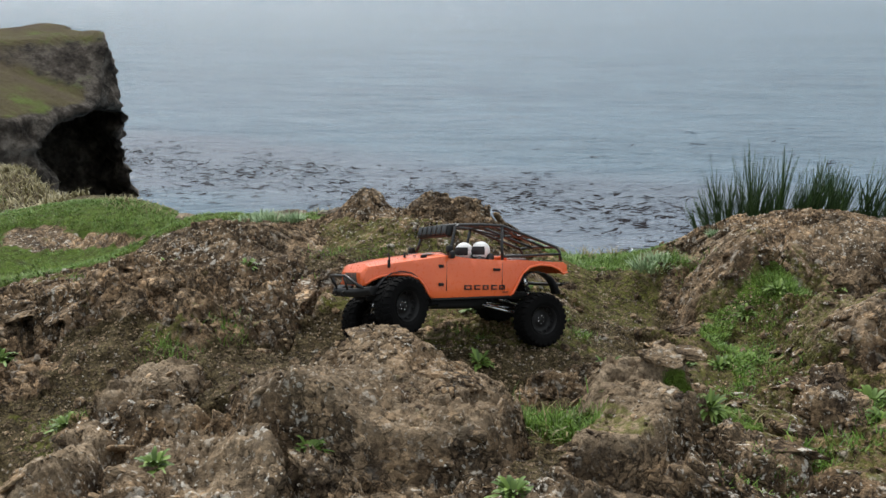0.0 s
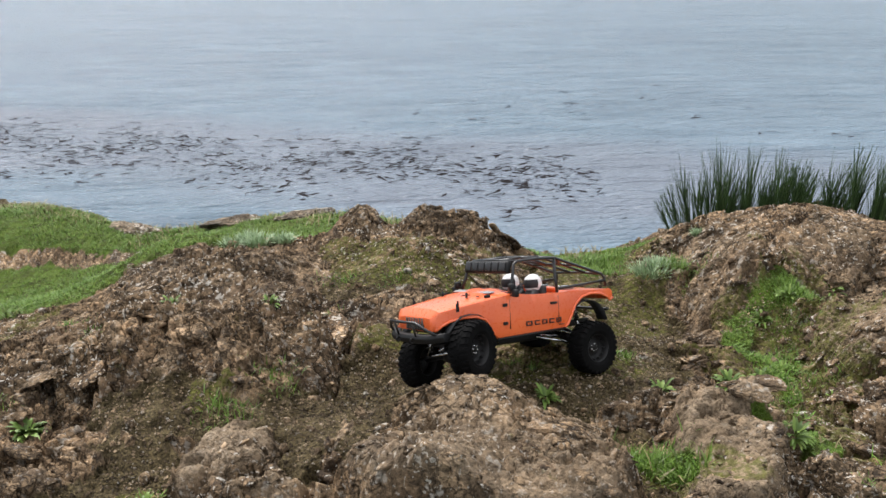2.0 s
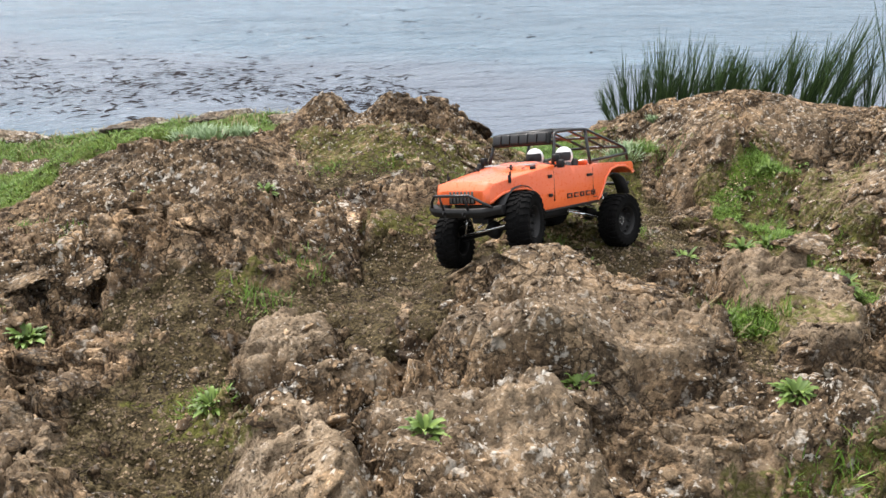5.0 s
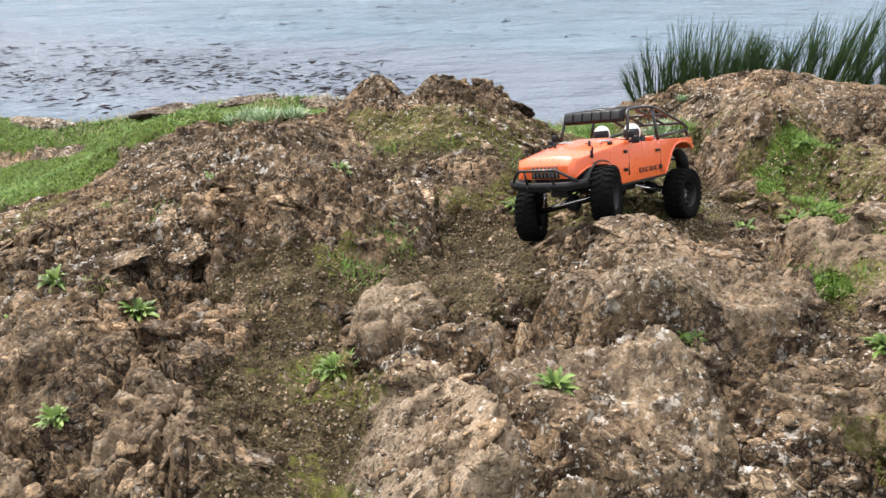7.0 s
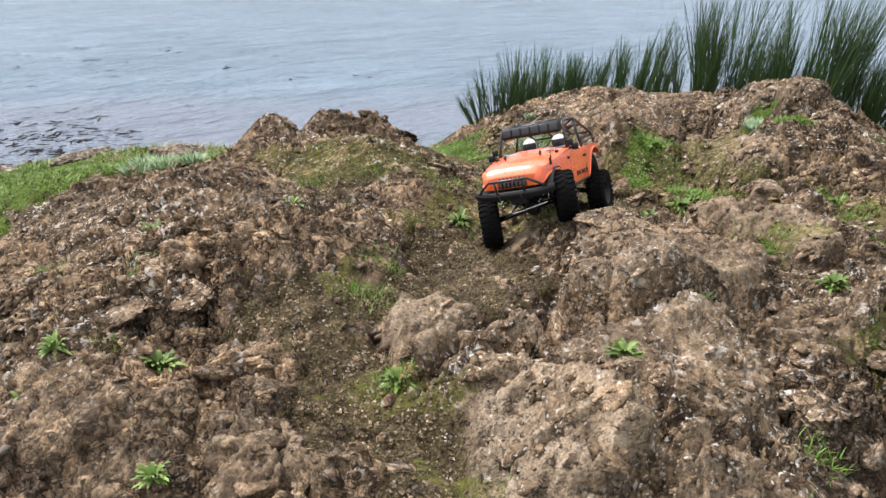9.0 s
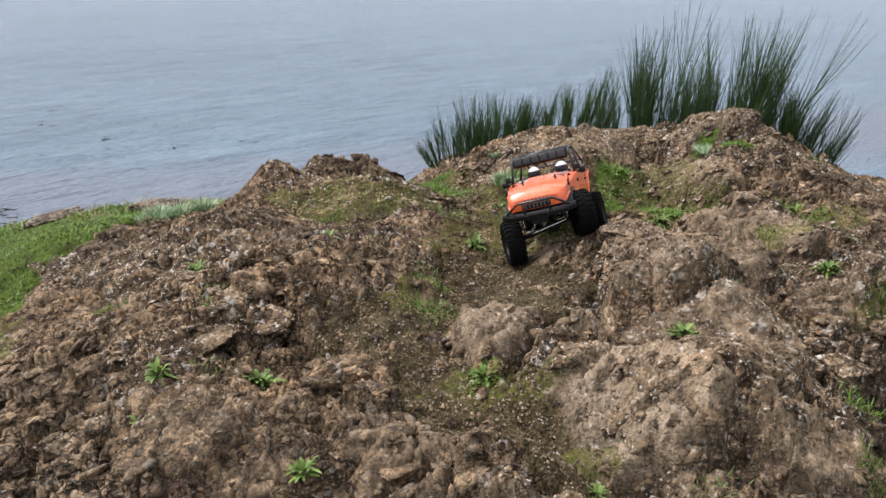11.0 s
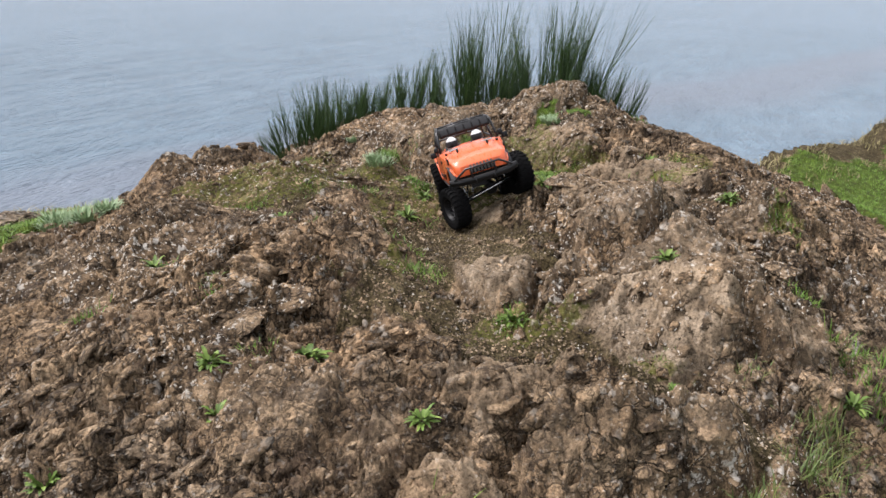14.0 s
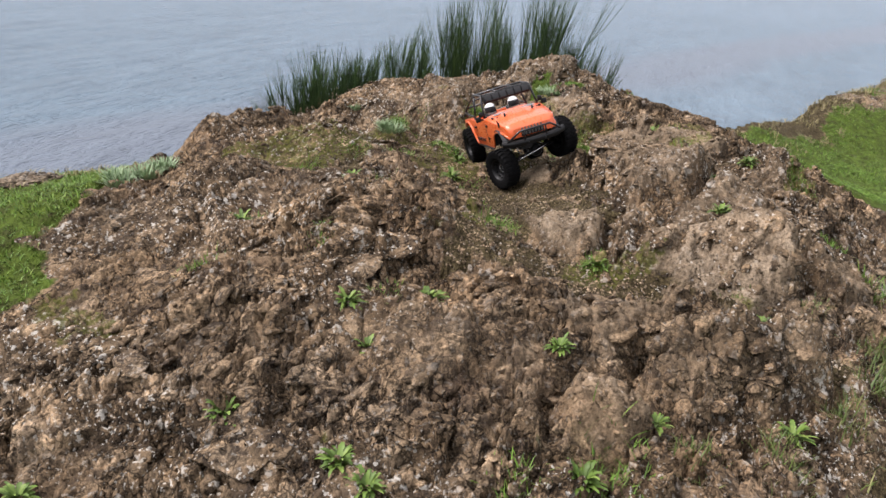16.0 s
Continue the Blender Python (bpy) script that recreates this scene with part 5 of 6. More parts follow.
# ---- headland across the cove ----
def headland():
    C, R = Vector((-25.4, 36.6, 0)), 9.5
    face = math.atan2(-C.y, -C.x)
    nt = 360
    bm = bmesh.new()
    rows = []
    prof = [("wall", k / 64) for k in range(65)] + [("top", k / 16) for k in range(1, 17)]
    th = [face + math.pi * 2 * (k / nt) for k in range(nt)]
    for kind, t in prof:
        row = []
        for a in th:
            d = (a - face + math.pi) % (2 * math.pi) - math.pi
            rise = min(1, max(0, (d - 0.95) / 0.35))
            lip = -4.1 + 3.0 * rise * rise * (3 - 2 * rise) - 0.45 * noise.noise((math.cos(a) * 3, math.sin(a) * 3, 5))
            rr = R + 0.5 * noise.noise((math.cos(a) * 4, math.sin(a) * 4, 0)) + 0.5 * math.cos(2 * a)
            back = 0.0
            if kind == "wall":
                z = SEA_Z - 1 + (lip - SEA_Z + 1) * t
                rr += (1 - t) * 1.2
                cave = math.exp(-((d - 0.94 + 0.05 * math.sin(z * 2)) / 0.33) ** 10) * (1 / (1 + math.exp(min(60, -(z + 11) * 3)))) * (1 / (1 + math.exp(min(60, (z + 4.7 + 5 * (d - 0.95) ** 2) * 9))))
                back = 1.5 * R * max(0.0, math.cos(d)) * cave
                p = Vector((math.cos(a) * rr, math.sin(a) * rr, z))
                crag = 0.75 * noise.noise(p * 0.45) + 0.45 * noise.noise(p * 1.1 + Vector((3, 1, 7))) + 0.42 * noise.noise(p * 2.4) + 0.16 * noise.noise(p * 4.6) + 0.07 * noise.noise(p * 9.0)
                rr += crag * (0.55 + 0.45 * min(1, (1 - t) * 6))
            else:
                z = lip + (-1.45 - lip) * (1 - (1 - t) ** 1.7)
                z += 0.12 * noise.noise((math.cos(a) * rr * (1 - t) * 0.6, math.sin(a) * rr * (1 - t) * 0.6, 2)) * (1 - t)
                rr *= 1 - t * 0.98
            row.append(bm.verts.new((C.x + math.cos(a) * rr - math.cos(face) * back, C.y + math.sin(a) * rr - math.sin(face) * back, z)))
        rows.append(row)
    for a, b in zip(rows, rows[1:]):
        for k in range(nt):
            bm.faces.new((a[k], a[(k + 1) % nt], b[(k + 1) % nt], b[k]))
    bm.faces.new(rows[-1])
    m, n, l, b = mat("cliff_rock_and_turf", 0.92, 0, 0.2)
    pos = n.new("ShaderNodeTexCoord").outputs["Object"]
    r1 = noise_tex(n, l, pos, 1.1, 8, 0.7).outputs[0]
    rock = ramp(n, l, r1, [(0.36, (0.020, 0.016, 0.013)), (0.50, (0.095, 0.078, 0.064)), (0.64, (0.26, 0.225, 0.19))])
    g1 = noise_tex(n, l, pos, 0.30, 9, 0.68).outputs[0]
    grass = ramp(n, l, g1, [(0.40, (0.085, 0.063, 0.036)), (0.52, (0.10, 0.085, 0.036)), (0.60, (0.10, 0.13, 0.026)), (0.7, (0.13, 0.18, 0.03))])
    geo = n.new("ShaderNodeNewGeometry")
    sep = n.new("ShaderNodeSeparateXYZ")
    l.new(geo.outputs["Normal"], sep.inputs[0])
    up = calc(n, l, "ADD", sep.outputs[2], calc(n, l, "MULTIPLY", calc(n, l, "SUBTRACT", r1, 0.5), 0.5))
    l.new(mix(n, l, ramp(n, l, up, [(0.72, (0, 0, 0)), (0.84, (1, 1, 1))]), rock, grass), b.inputs["Base Color"])
    bump(n, l, b, noise_tex(n, l, pos, 2.4, 8, 0.7).outputs[0], 1.0, 0.5)
    ob = part("headland", bm, m, None)
    tagged(ob, "dark rock headland with a sea cave and grassy top", "cliff", kind="structure")


kelp_bed()
headland()


# ---- plants ----
def blade(bm, base, direction, length, width, droop, segs=3):
    """A tapering grass blade that bends over."""
    d = Vector(direction).normalized()
    side = d.cross(Vector((0, 0, 1)))
    side = side.normalized() if side.length > 0.01 else Vector((1, 0, 0))
    p, prev = Vector(base), None
    for i in range(segs + 1):
        t = i / segs
        w = width * (1 - t) ** 0.7
        ring = (bm.verts.new(p - side * w), bm.verts.new(p + side * w)) if i < segs else (bm.verts.new(p),)
        if prev:
            bm.faces.new((prev[0], prev[1], *ring[::-1]) if len(ring) == 2 else (prev[0], prev[1], ring[0]))
        prev = ring
        p = p + d * (length / segs)
        d = (d + Vector((d.x, d.y, 0)) * droop * 0.5 - Vector((0, 0, droop))).normalized()


def leaf(bm, base, out, length, width, lift, curl, lobes=0.0):
    """A broad leaf with a folded midrib and thickness in its curl."""
    o = Vector((math.cos(out), math.sin(out), 0))
    side = Vector((-o.y, o.x, 0))
    n, prev = 6, None
    for i in range(n + 1):
        t = i / n
        w = width * (math.sin(math.pi * min(1, 0.10 + 0.86 * t ** 0.8)) ** 0.8) * (1 + lobes * (0.5 if i % 2 else -0.5))
        z = lift * math.sin(t * 1.6) * length - curl * t * t * length
        c = Vector(base) + o * (length * t * (1 - 0.15 * t)) + Vector((0, 0, z))
        ring = [bm.verts.new(c - side * w + Vector((0, 0, w * 0.35))), bm.verts.new(c), bm.verts.new(c + side * w + Vector((0, 0, w * 0.35)))]
        if prev:
            bm.faces.new((prev[0], prev[1], ring[1], ring[0]))
            bm.faces.new((prev[1], prev[2], ring[2], ring[1]))
        prev = ring


def weed(x, y, size, n=13, seed=0, material=None, label="", lobes=0.35):
    rnd = random.Random(seed + int(x * 1000))
    z = height_at(x, y) - 0.002
    root = thing("weed", Matrix.Translation((x, y, z)), label or "bright green leafy weed rosette growing in a rock crack", "weed", "weeds on the rocks")
    n = int(n * 1.8)
    for half in range(2):
        bm = bmesh.new()
        for k in range(n):
            a = 2.4 * (2 * k + half) + 0.3 * half + rnd.uniform(-0.4, 0.4)
            lift = rnd.uniform(0.35, 1.0) if half else rnd.uniform(0.05, 0.4)
            leaf(bm, (0.004 * math.cos(a), 0.004 * math.sin(a), 0.002 + 0.004 * half), a, size * (rnd.uniform(0.25, 0.55) if half else rnd.uniform(0.40, 0.80)), size * rnd.uniform(0.05, 0.085), lift, rnd.uniform(0.05, 0.3), lobes)
        part("foliage", bm, material or WEED, root)
    return root


def tuft(x, y, radius, n, height, seed=0, material=None, label="", name="grass_tuft", lean=0.55):
    rnd = random.Random(seed + int(x * 997))
    z0 = height_at(x, y)
    root = thing(name, Matrix.Translation((x, y, z0)), label or "short bright green grass tuft between rocks", "grass", "grass tufts")
    n = int(n * 1.8)
    bm = bmesh.new()
    ang, rad = [rnd.uniform(0, 2 * math.pi) for k in range(n)], [radius * math.sqrt(rnd.random()) * rnd.uniform(0.5, 1.3) for k in range(n)]
    X, Y = np.array([r * math.cos(a) for a, r in zip(ang, rad)]), np.array([r * math.sin(a) * 0.8 for a, r in zip(ang, rad)])
    Z = land(X + x, Y + y)[0] - z0
    for px, py, pz in zip(X, Y, Z):
        d = (rnd.gauss(0, lean) + px / radius * 0.35, rnd.gauss(0, lean) + py / radius * 0.35, 1)
        blade(bm, (px, py, pz - 0.004), d, 0.62 * height * rnd.uniform(0.4, 1.2), rnd.uniform(0.0007, 0.0015), rnd.uniform(0.05, 0.4))
    part("foliage", bm, material or (ROUGH_GRASS if x < -0.6 and y < 1.15 else GRASS), root)
    return root


def broom(x, y, z, stems, height, lean, seed, spread=0.045):
    """An upright shrub of many thin green switches, each with finer side switches."""
    rnd = random.Random(seed)
    root = thing("broom_shrub", Matrix.Translation((x, y, z)), "dark green broom shrub with thin upright switches behind the rock", "shrub", "broom shrubs along the edge")
    for s in range(int(stems * 1.25)):
        bm = bmesh.new()
        a = rnd.uniform(0, 2 * math.pi)
        px, py = rnd.gauss(0, spread), rnd.gauss(0, spread)
        out = Vector((rnd.gauss(0, 0.11) + lean[0] + px * 1.4, rnd.gauss(0, 0.11) + lean[1] + py * 1.4, 1)).normalized()
        h = height * rnd.choice((0.7, 0.85, 1.0, 1.15, 1.3, 1.5)) * rnd.uniform(0.9, 1.08)

        def switch(p0, d, length, r):
            pts, p = [], Vector(p0)
            wob = Vector((rnd.gauss(0, 0.05), rnd.gauss(0, 0.05), 0))
            for i in range(6):
                pts.append(p.copy())
                p = p + d * (length / 5)
                d = (d + wob * 0.5 + Vector((0, 0, 0.05))).normalized()
            tube(bm, pts, r, 4, 0.25, cap=False)
            return pts

        main = switch((px, py, -0.06), out, h, 0.0026)
        # side shoots leave low down, then run up beside the stem, so that the whole tapers to a tip
        for k in range(rnd.randint(16, 24)):
            t = rnd.uniform(0.06, 0.62)
            i = int(t * 5)
            p = main[i].lerp(main[min(i + 1, 5)], t * 5 - i)
            d = (out + Vector((rnd.gauss(0, 0.15), rnd.gauss(0, 0.15), 0.08))).normalized()
            switch(p, d, h * (1.0 - t) * rnd.uniform(0.45, 1.0), 0.0017)
        part("branch", bm, BROOM, root)


for x, y, size, n in ((-0.921, 1.560, 0.066, 17), (-1.052, 1.668, 0.052, 13), (-1.125, 1.605, 0.045, 11), (-0.405, 1.014, 0.050, 15), (-0.649, 1.264, 0.052, 15), (-0.185, 1.022, 0.044, 12),
                      (-0.724, 2.053, 0.056, 12), (-1.047, 1.290, 0.045, 12), (-1.315, 1.768, 0.056, 15), (-1.365, 1.560, 0.056, 15), (-1.395, 1.505, 0.050, 14), (-1.490, 2.010, 0.055, 13),
                      (-0.800, 0.945, 0.030, 9), (0.090, 0.920, 0.055, 14), (0.480, 1.500, 0.062, 14), (0.325, 1.490, 0.058, 13), (0.700, 1.770, 0.050, 12), (0.780, 1.800, 0.050, 11),
                      (0.425, 1.180, 0.055, 14), (0.645, 1.380, 0.055, 12), (-0.470, 1.885, 0.050, 11), (0.070, 1.450, 0.050, 11), (0.740, 1.280, 0.065, 16), (0.570, 1.120, 0.060, 14),
                      (0.960, 1.890, 0.060, 13), (-0.110, 1.725, 0.055, 12), (0.560, 1.520, 0.050, 12), (0.065, 1.750, 0.050, 12), (0.150, 1.850, 0.050, 12), (-0.067, 0.790, 0.050, 12),
                      (-1.26, 1.22, 0.060, 14), (-1.02, 0.90, 0.055, 13), (-0.62, 0.66, 0.05, 12), (0.72, 1.20, 0.055, 15), (-1.12, 1.12, 0.04, 10)):
    weed(x, y, size, n, seed=3)
for x, y, r, n, h in ((0.175, 1.180, 0.055, 240, 0.060), (0.150, 1.240, 0.035, 120, 0.045), (0.205, 1.115, 0.04, 120, 0.05), (-0.655, 1.272, 0.045, 130, 0.036), (0.05, 1.585, 0.035, 80, 0.045),
                      (0.80, 1.825, 0.075, 300, 0.050), (0.86, 1.80, 0.05, 140, 0.045), (0.64, 1.60, 0.06, 130, 0.035), (0.66, 1.46, 0.05, 110, 0.035), (-0.45, 1.585, 0.05, 90, 0.045),
                      (-0.54, 1.50, 0.06, 110, 0.05), (0.02, 0.785, 0.05, 170, 0.045), (0.09, 0.80, 0.035, 90, 0.04), (-0.28, 0.745, 0.045, 90, 0.045), (-0.42, 0.66, 0.05, 100, 0.06),
                      (0.50, 2.30, 0.09, 220, 0.045), (0.38, 2.40, 0.09, 200, 0.05), (0.50, 2.46, 0.11, 320, 0.065), (0.66, 2.05, 0.05, 90, 0.04), (-0.30, 2.08, 0.06, 100, 0.035),
                      (0.64, 2.13, 0.05, 150, 0.07), (0.72, 1.24, 0.06, 140, 0.05), (0.58, 1.10, 0.05, 110, 0.05), (-0.66, 0.83, 0.05, 70, 0.04), (-0.71, 1.00, 0.06, 90, 0.03),
                      (-0.95, 2.02, 0.05, 60, 0.04), (-0.02, 1.90, 0.07, 100, 0.035), (-0.16, 2.00, 0.06, 90, 0.035), (0.30, 1.64, 0.04, 80, 0.04), (0.98, 1.66, 0.05, 90, 0.05),
                      (1.22, 1.32, 0.05, 70, 0.04), (0.42, 1.40, 0.04, 60, 0.03), (0.62, 1.54, 0.07, 200, 0.032), (0.69, 1.63, 0.07, 220, 0.034), (0.75, 1.72, 0.07, 220, 0.036), (0.54, 1.40, 0.05, 140, 0.03), (0.52, 1.28, 0.045, 130, 0.03),
                      (0.71, 1.22, 0.06, 220, 0.038), (0.66, 1.12, 0.05, 180, 0.035), (0.47, 1.01, 0.04, 100, 0.03), (0.40, 0.98, 0.04, 100, 0.028), (-1.25, 1.18, 0.07, 200, 0.06), (-1.08, 0.92, 0.06, 130, 0.06), (-0.70, 0.70, 0.06, 160, 0.07),
                      (-0.52, 0.60, 0.06, 140, 0.06), (-0.93, 0.80, 0.05, 90, 0.07), (-0.80, 0.72, 0.06, 110, 0.08), (-1.16, 1.06, 0.05, 80, 0.05), (-0.42, 0.56, 0.07, 130, 0.07), (-1.33, 1.30, 0.06, 90, 0.05), (-0.70, 2.02, 0.05, 70, 0.03), (-0.86, 1.80, 0.04, 50, 0.03), (-0.98, 1.62, 0.04, 50, 0.03), (-0.35, 1.86, 0.05, 80, 0.03), (-0.12, 1.66, 0.06, 90, 0.025), (0.22, 1.72, 0.07, 90, 0.025)):
    tuft(x, y, r, n, h, seed=8)
# silvery cushions
for x, y, s in ((0.560, 2.130, 0.085), (0.600, 2.165, 0.06), (1.020, 1.600, 0.080), (1.07, 1.64, 0.06), (0.98, 1.57, 0.05), (-0.53, 2.43, 0.075), (-0.60, 2.45, 0.065), (-0.46, 2.42, 0.06), (-0.56, 2.49, 0.06), (0.82, 2.36, 0.05)):
    rnd = random.Random(int(x * 100))
    z = height_at(x, y)
    root = thing("silver_plant", Matrix.Translation((x, y, z)), "pale silvery-green low cushion plant at the edge of the rock", "plant", "silvery plants")
    bm = bmesh.new()
    for k in range(150):
        a, r = rnd.uniform(0, 6.283), s * 0.5 * math.sqrt(rnd.random())
        blade(bm, (r * math.cos(a), r * math.sin(a), 0), (math.cos(a) * r / s * 1.6 + rnd.gauss(0, 0.3), math.sin(a) * r / s * 1.6 + rnd.gauss(0, 0.3), 1), s * rnd.uniform(0.30, 0.65), 0.0024, rnd.uniform(0.1, 0.4))
    part("foliage", bm, SILVER, root)
for k, (x, y, z, n, h, lean) in enumerate(((0.98, 2.72, -0.19, 4, 0.25, (-0.38, 0.31)), (1.01, 2.70, -0.18, 11, 0.26, (-0.11, 0.07)), (1.07, 2.64, -0.17, 11, 0.27, (0.04, -0.05)), (1.15, 2.58, -0.14, 15, 0.29, (0.08, -0.08)),
                                         (1.22, 2.52, -0.12, 13, 0.29, (0.14, -0.13)), (1.34, 2.43, -0.09, 9, 0.23, (-0.04, 0.03)), (1.43, 2.36, -0.07, 13, 0.28, (0.16, -0.15)), (1.54, 2.26, -0.08, 9, 0.21, (-0.02, 0.03)),
                                         (1.61, 2.18, -0.09, 11, 0.43, (0.06, -0.07)), (1.65, 2.13, -0.10, 10, 0.50, (0.09, -0.10)), (1.73, 2.05, -0.12, 14, 0.39, (0.08, -0.11)), (1.81, 1.95, -0.09, 12, 0.32, (0.02, -0.04)),
                                         (1.86, 1.87, -0.09, 15, 0.45, (0.06, -0.10)), (1.90, 1.81, -0.11, 14, 0.50, (0.10, -0.22)), (1.95, 1.70, -0.14, 12, 0.34, (0.06, -0.18)), (1.98, 1.62, -0.17, 14, 0.33, (0.11, -0.34)), (2.00, 1.55, -0.21, 7, 0.27, (0.11, -0.45)))):
    broom(x, y, z, n, h, lean, 50 + k)


def lawn(name, x0, x1, y0, y1, count, length, material, seed, label, need=0.5, keep=None, wide=1.0):
    """Grass blades over the turf in one stretch of ground, joined."""
    rs = np.random.RandomState(seed)
    X, Y = rs.uniform(x0, x1, count), rs.uniform(y0, y1, count)
    Z, soil, moss, turf, tone, calm = land(X, Y)
    d = off_coast(X, Y)
    ok = (turf + rs.uniform(-0.2, 0.2, count) > need) & (d < -0.02)
    if keep is not None:
        ok &= keep(X, Y, d)
    X, Y, Z = X[ok], Y[ok], Z[ok]
    n = len(X)
    a, L, w = rs.uniform(0, 2 * np.pi, n), length * rs.uniform(0.4, 1.2, n) * (0.6 + 0.8 * np.clip(fbm(X * 3, Y * 3, 2, 5) + 0.5, 0, 1)), wide * rs.uniform(0.0012, 0.0026, n)
    lean = rs.uniform(0.3, 1.5, n)
    dx, dy = np.cos(a), np.sin(a)
    P = np.empty((n, 5, 3))
    for i, (t, s) in enumerate(((0, -1), (0, 1), (0.55, -0.8), (0.55, 0.8), (1, 0))):
        P[:, i, 0] = X + dx * L * lean * t * t - dy * w * s
        P[:, i, 1] = Y + dy * L * lean * t * t + dx * w * s
        P[:, i, 2] = Z - 0.003 + L * t * (1 - 0.25 * lean * t)
    me = bpy.data.meshes.new(name)
    b = np.arange(n)[:, None] * 5
    quads, tris = b + np.array([[0, 1, 3, 2]]), b + np.array([[2, 3, 4]])
    me.vertices.add(n * 5)
    me.vertices.foreach_set("co", P.astype(np.float32).ravel())
    me.loops.add(n * 7)
    me.loops.foreach_set("vertex_index", np.concatenate([quads, tris], 1).astype(np.int32).ravel())
    me.polygons.add(n * 2)
    me.polygons.foreach_set("loop_start", (np.arange(n)[:, None] * 7 + np.array([[0, 4]])).astype(np.int32).ravel())
    me.update(calc_edges=True)
    me.materials.append(material)
    tagged(new(name, me), label, "grass", kind="stuff")


lawn("lawn_grass", -3.6, 0.3, 2.3, 6.6, 260000, 0.015, GRASS, 1, "short bright green lawn grass on the slope", 0.5, None, 0.7)
lawn("lawn_grass", 1.2, 6.8, -2.6, 1.0, 190000, 0.015, GRASS, 2, "short green lawn grass on the far knoll", 0.5, None, 0.8)
lawn("gully_grass", 0.05, 1.2, 1.0, 2.6, 150000, 0.012, GRASS, 12, "short green grass and moss in the gully between the rocks", 0.45, None, 0.6)
lawn("verge_grass", -2.0, 0.6, 0.1, 1.4, 16000, 0.028, ROUGH_GRASS, 3, "patchy green grass at the foot of the outcrop", 0.22, lambda X, Y, d: fbm(X * 6, Y * 6, 3, 15) > 0.12)
lawn("verge_grass", -2.2, -1.2, 1.2, 2.4, 14000, 0.034, ROUGH_GRASS, 4, "green grass beside the outcrop", 0.5, lambda X, Y, d: fbm(X * 6, Y * 6, 3, 15) > 0.0)
lawn("dry_grass", -2.0, 0.6, 0.1, 1.4, 9000, 0.045, DRY, 8, "thin straw-coloured grass at the foot of the outcrop", 0.3, lambda X, Y, d: fbm(X * 7, Y * 7, 3, 17) > 0.08)
lawn("dry_grass", -3.6, 0.6, 2.5, 6.8, 30000, 0.034, DRY, 6, "straw-coloured dry grass along the cliff edge", 0.2, lambda X, Y, d: d > -0.30 + 0.3 * fbm(X * 2, Y * 2, 2, 9))
lawn("dry_grass", 1.6, 7.0, -2.0, 1.4, 40000, 0.04, DRY, 7, "straw-coloured dry grass along the knoll's edge", -0.3, lambda X, Y, d: (d > -0.32 + 0.35 * fbm(X * 2, Y * 2, 2, 9)) & (fbm(X * 4, Y * 4, 2, 19) > -0.1))
lawn("dry_grass", -11, -2.6, 5.0, 14, 60000, 0.07, DRY, 9, "straw-coloured dry grass on the brown rim of the cove", -1.0, lambda X, Y, d: (d > -1.4 + 0.6 * fbm(X * 1.3, Y * 1.3, 2, 9)), 3.0)
lawn("lawn_grass", -7.0, -2.6, 4.0, 9.0, 60000, 0.05, GRASS, 10, "rough green grass on the slope above the cove", 0.5, None, 3.0)


# ---- loose stones ----
def stone_mesh(name, rnd, sub=2, rough=0.28):
    bm = bmesh.new()
    bmesh.ops.create_icosphere(bm, subdivisions=sub, radius=1.0)
    off = Vector((rnd.uniform(0, 50), rnd.uniform(0, 50), rnd.uniform(0, 50)))
    cuts = [(Vector((rnd.gauss(0, 1), rnd.gauss(0, 1), rnd.gauss(0, 1))).normalized(), rnd.uniform(0.55, 0.85)) for k in range(7)]
    for v in bm.verts:
        p = v.co.copy()
        for nrm, d in cuts:
            over = p.dot(nrm) - d
            if over > 0:
                p -= nrm * over * 0.9
        p *= 1 + rough * noise.noise(p * 1.6 + off) + rough * 0.5 * noise.noise(p * 4 + off)
        if sub > 3:
            p *= 1 + rough * (0.55 * noise.noise(p * 9 + off) + 0.42 * noise.noise(p * 20 + off) - 0.6 * max(0, noise.noise(p * 6.5 - off) - 0.12) - 0.7 * max(0, noise.noise(p * 13 - off) - 0.12))
        v.co = p
    me = bpy.data.meshes.new(name)
    bm.to_mesh(me)
    bm.free()
    me.materials.append(CHIPS)
    me.polygons.foreach_set("use_smooth", [sub > 3] * len(me.polygons))
    return me


def boulder(x, y, sx, sy, turn, seed, label, flat, top, grey=False):
    """A mass of rock bedded in the ground, its top standing proud of the ground round it."""
    ob = new("boulder", stone_mesh("boulder", random.Random(seed), 5, 0.21 if grey else 0.26))
    if grey:
        ob.data.materials[0] = GREYROCK
    sz = flat * min(sx, sy)
    e = 0.05
    gx, gy = [float((smooth_land(np.array([x + a]), np.array([y + b])) - smooth_land(np.array([x - a]), np.array([y - b])))[0]) / (2 * e) for a, b in ((e, 0), (0, e))]
    up = Vector((-0.8 * gx, -0.8 * gy, 1)).normalized()
    lean = Vector((0, 0, 1)).rotation_difference(up)
    ob.matrix_world = Matrix.LocRotScale((x, y, top - sz * 0.72), lean @ Euler((0, 0, turn)).to_quaternion(), (sx * 1.25, sy * 1.25, sz))
    tagged(ob, label, "rock", "boulders on the outcrop")


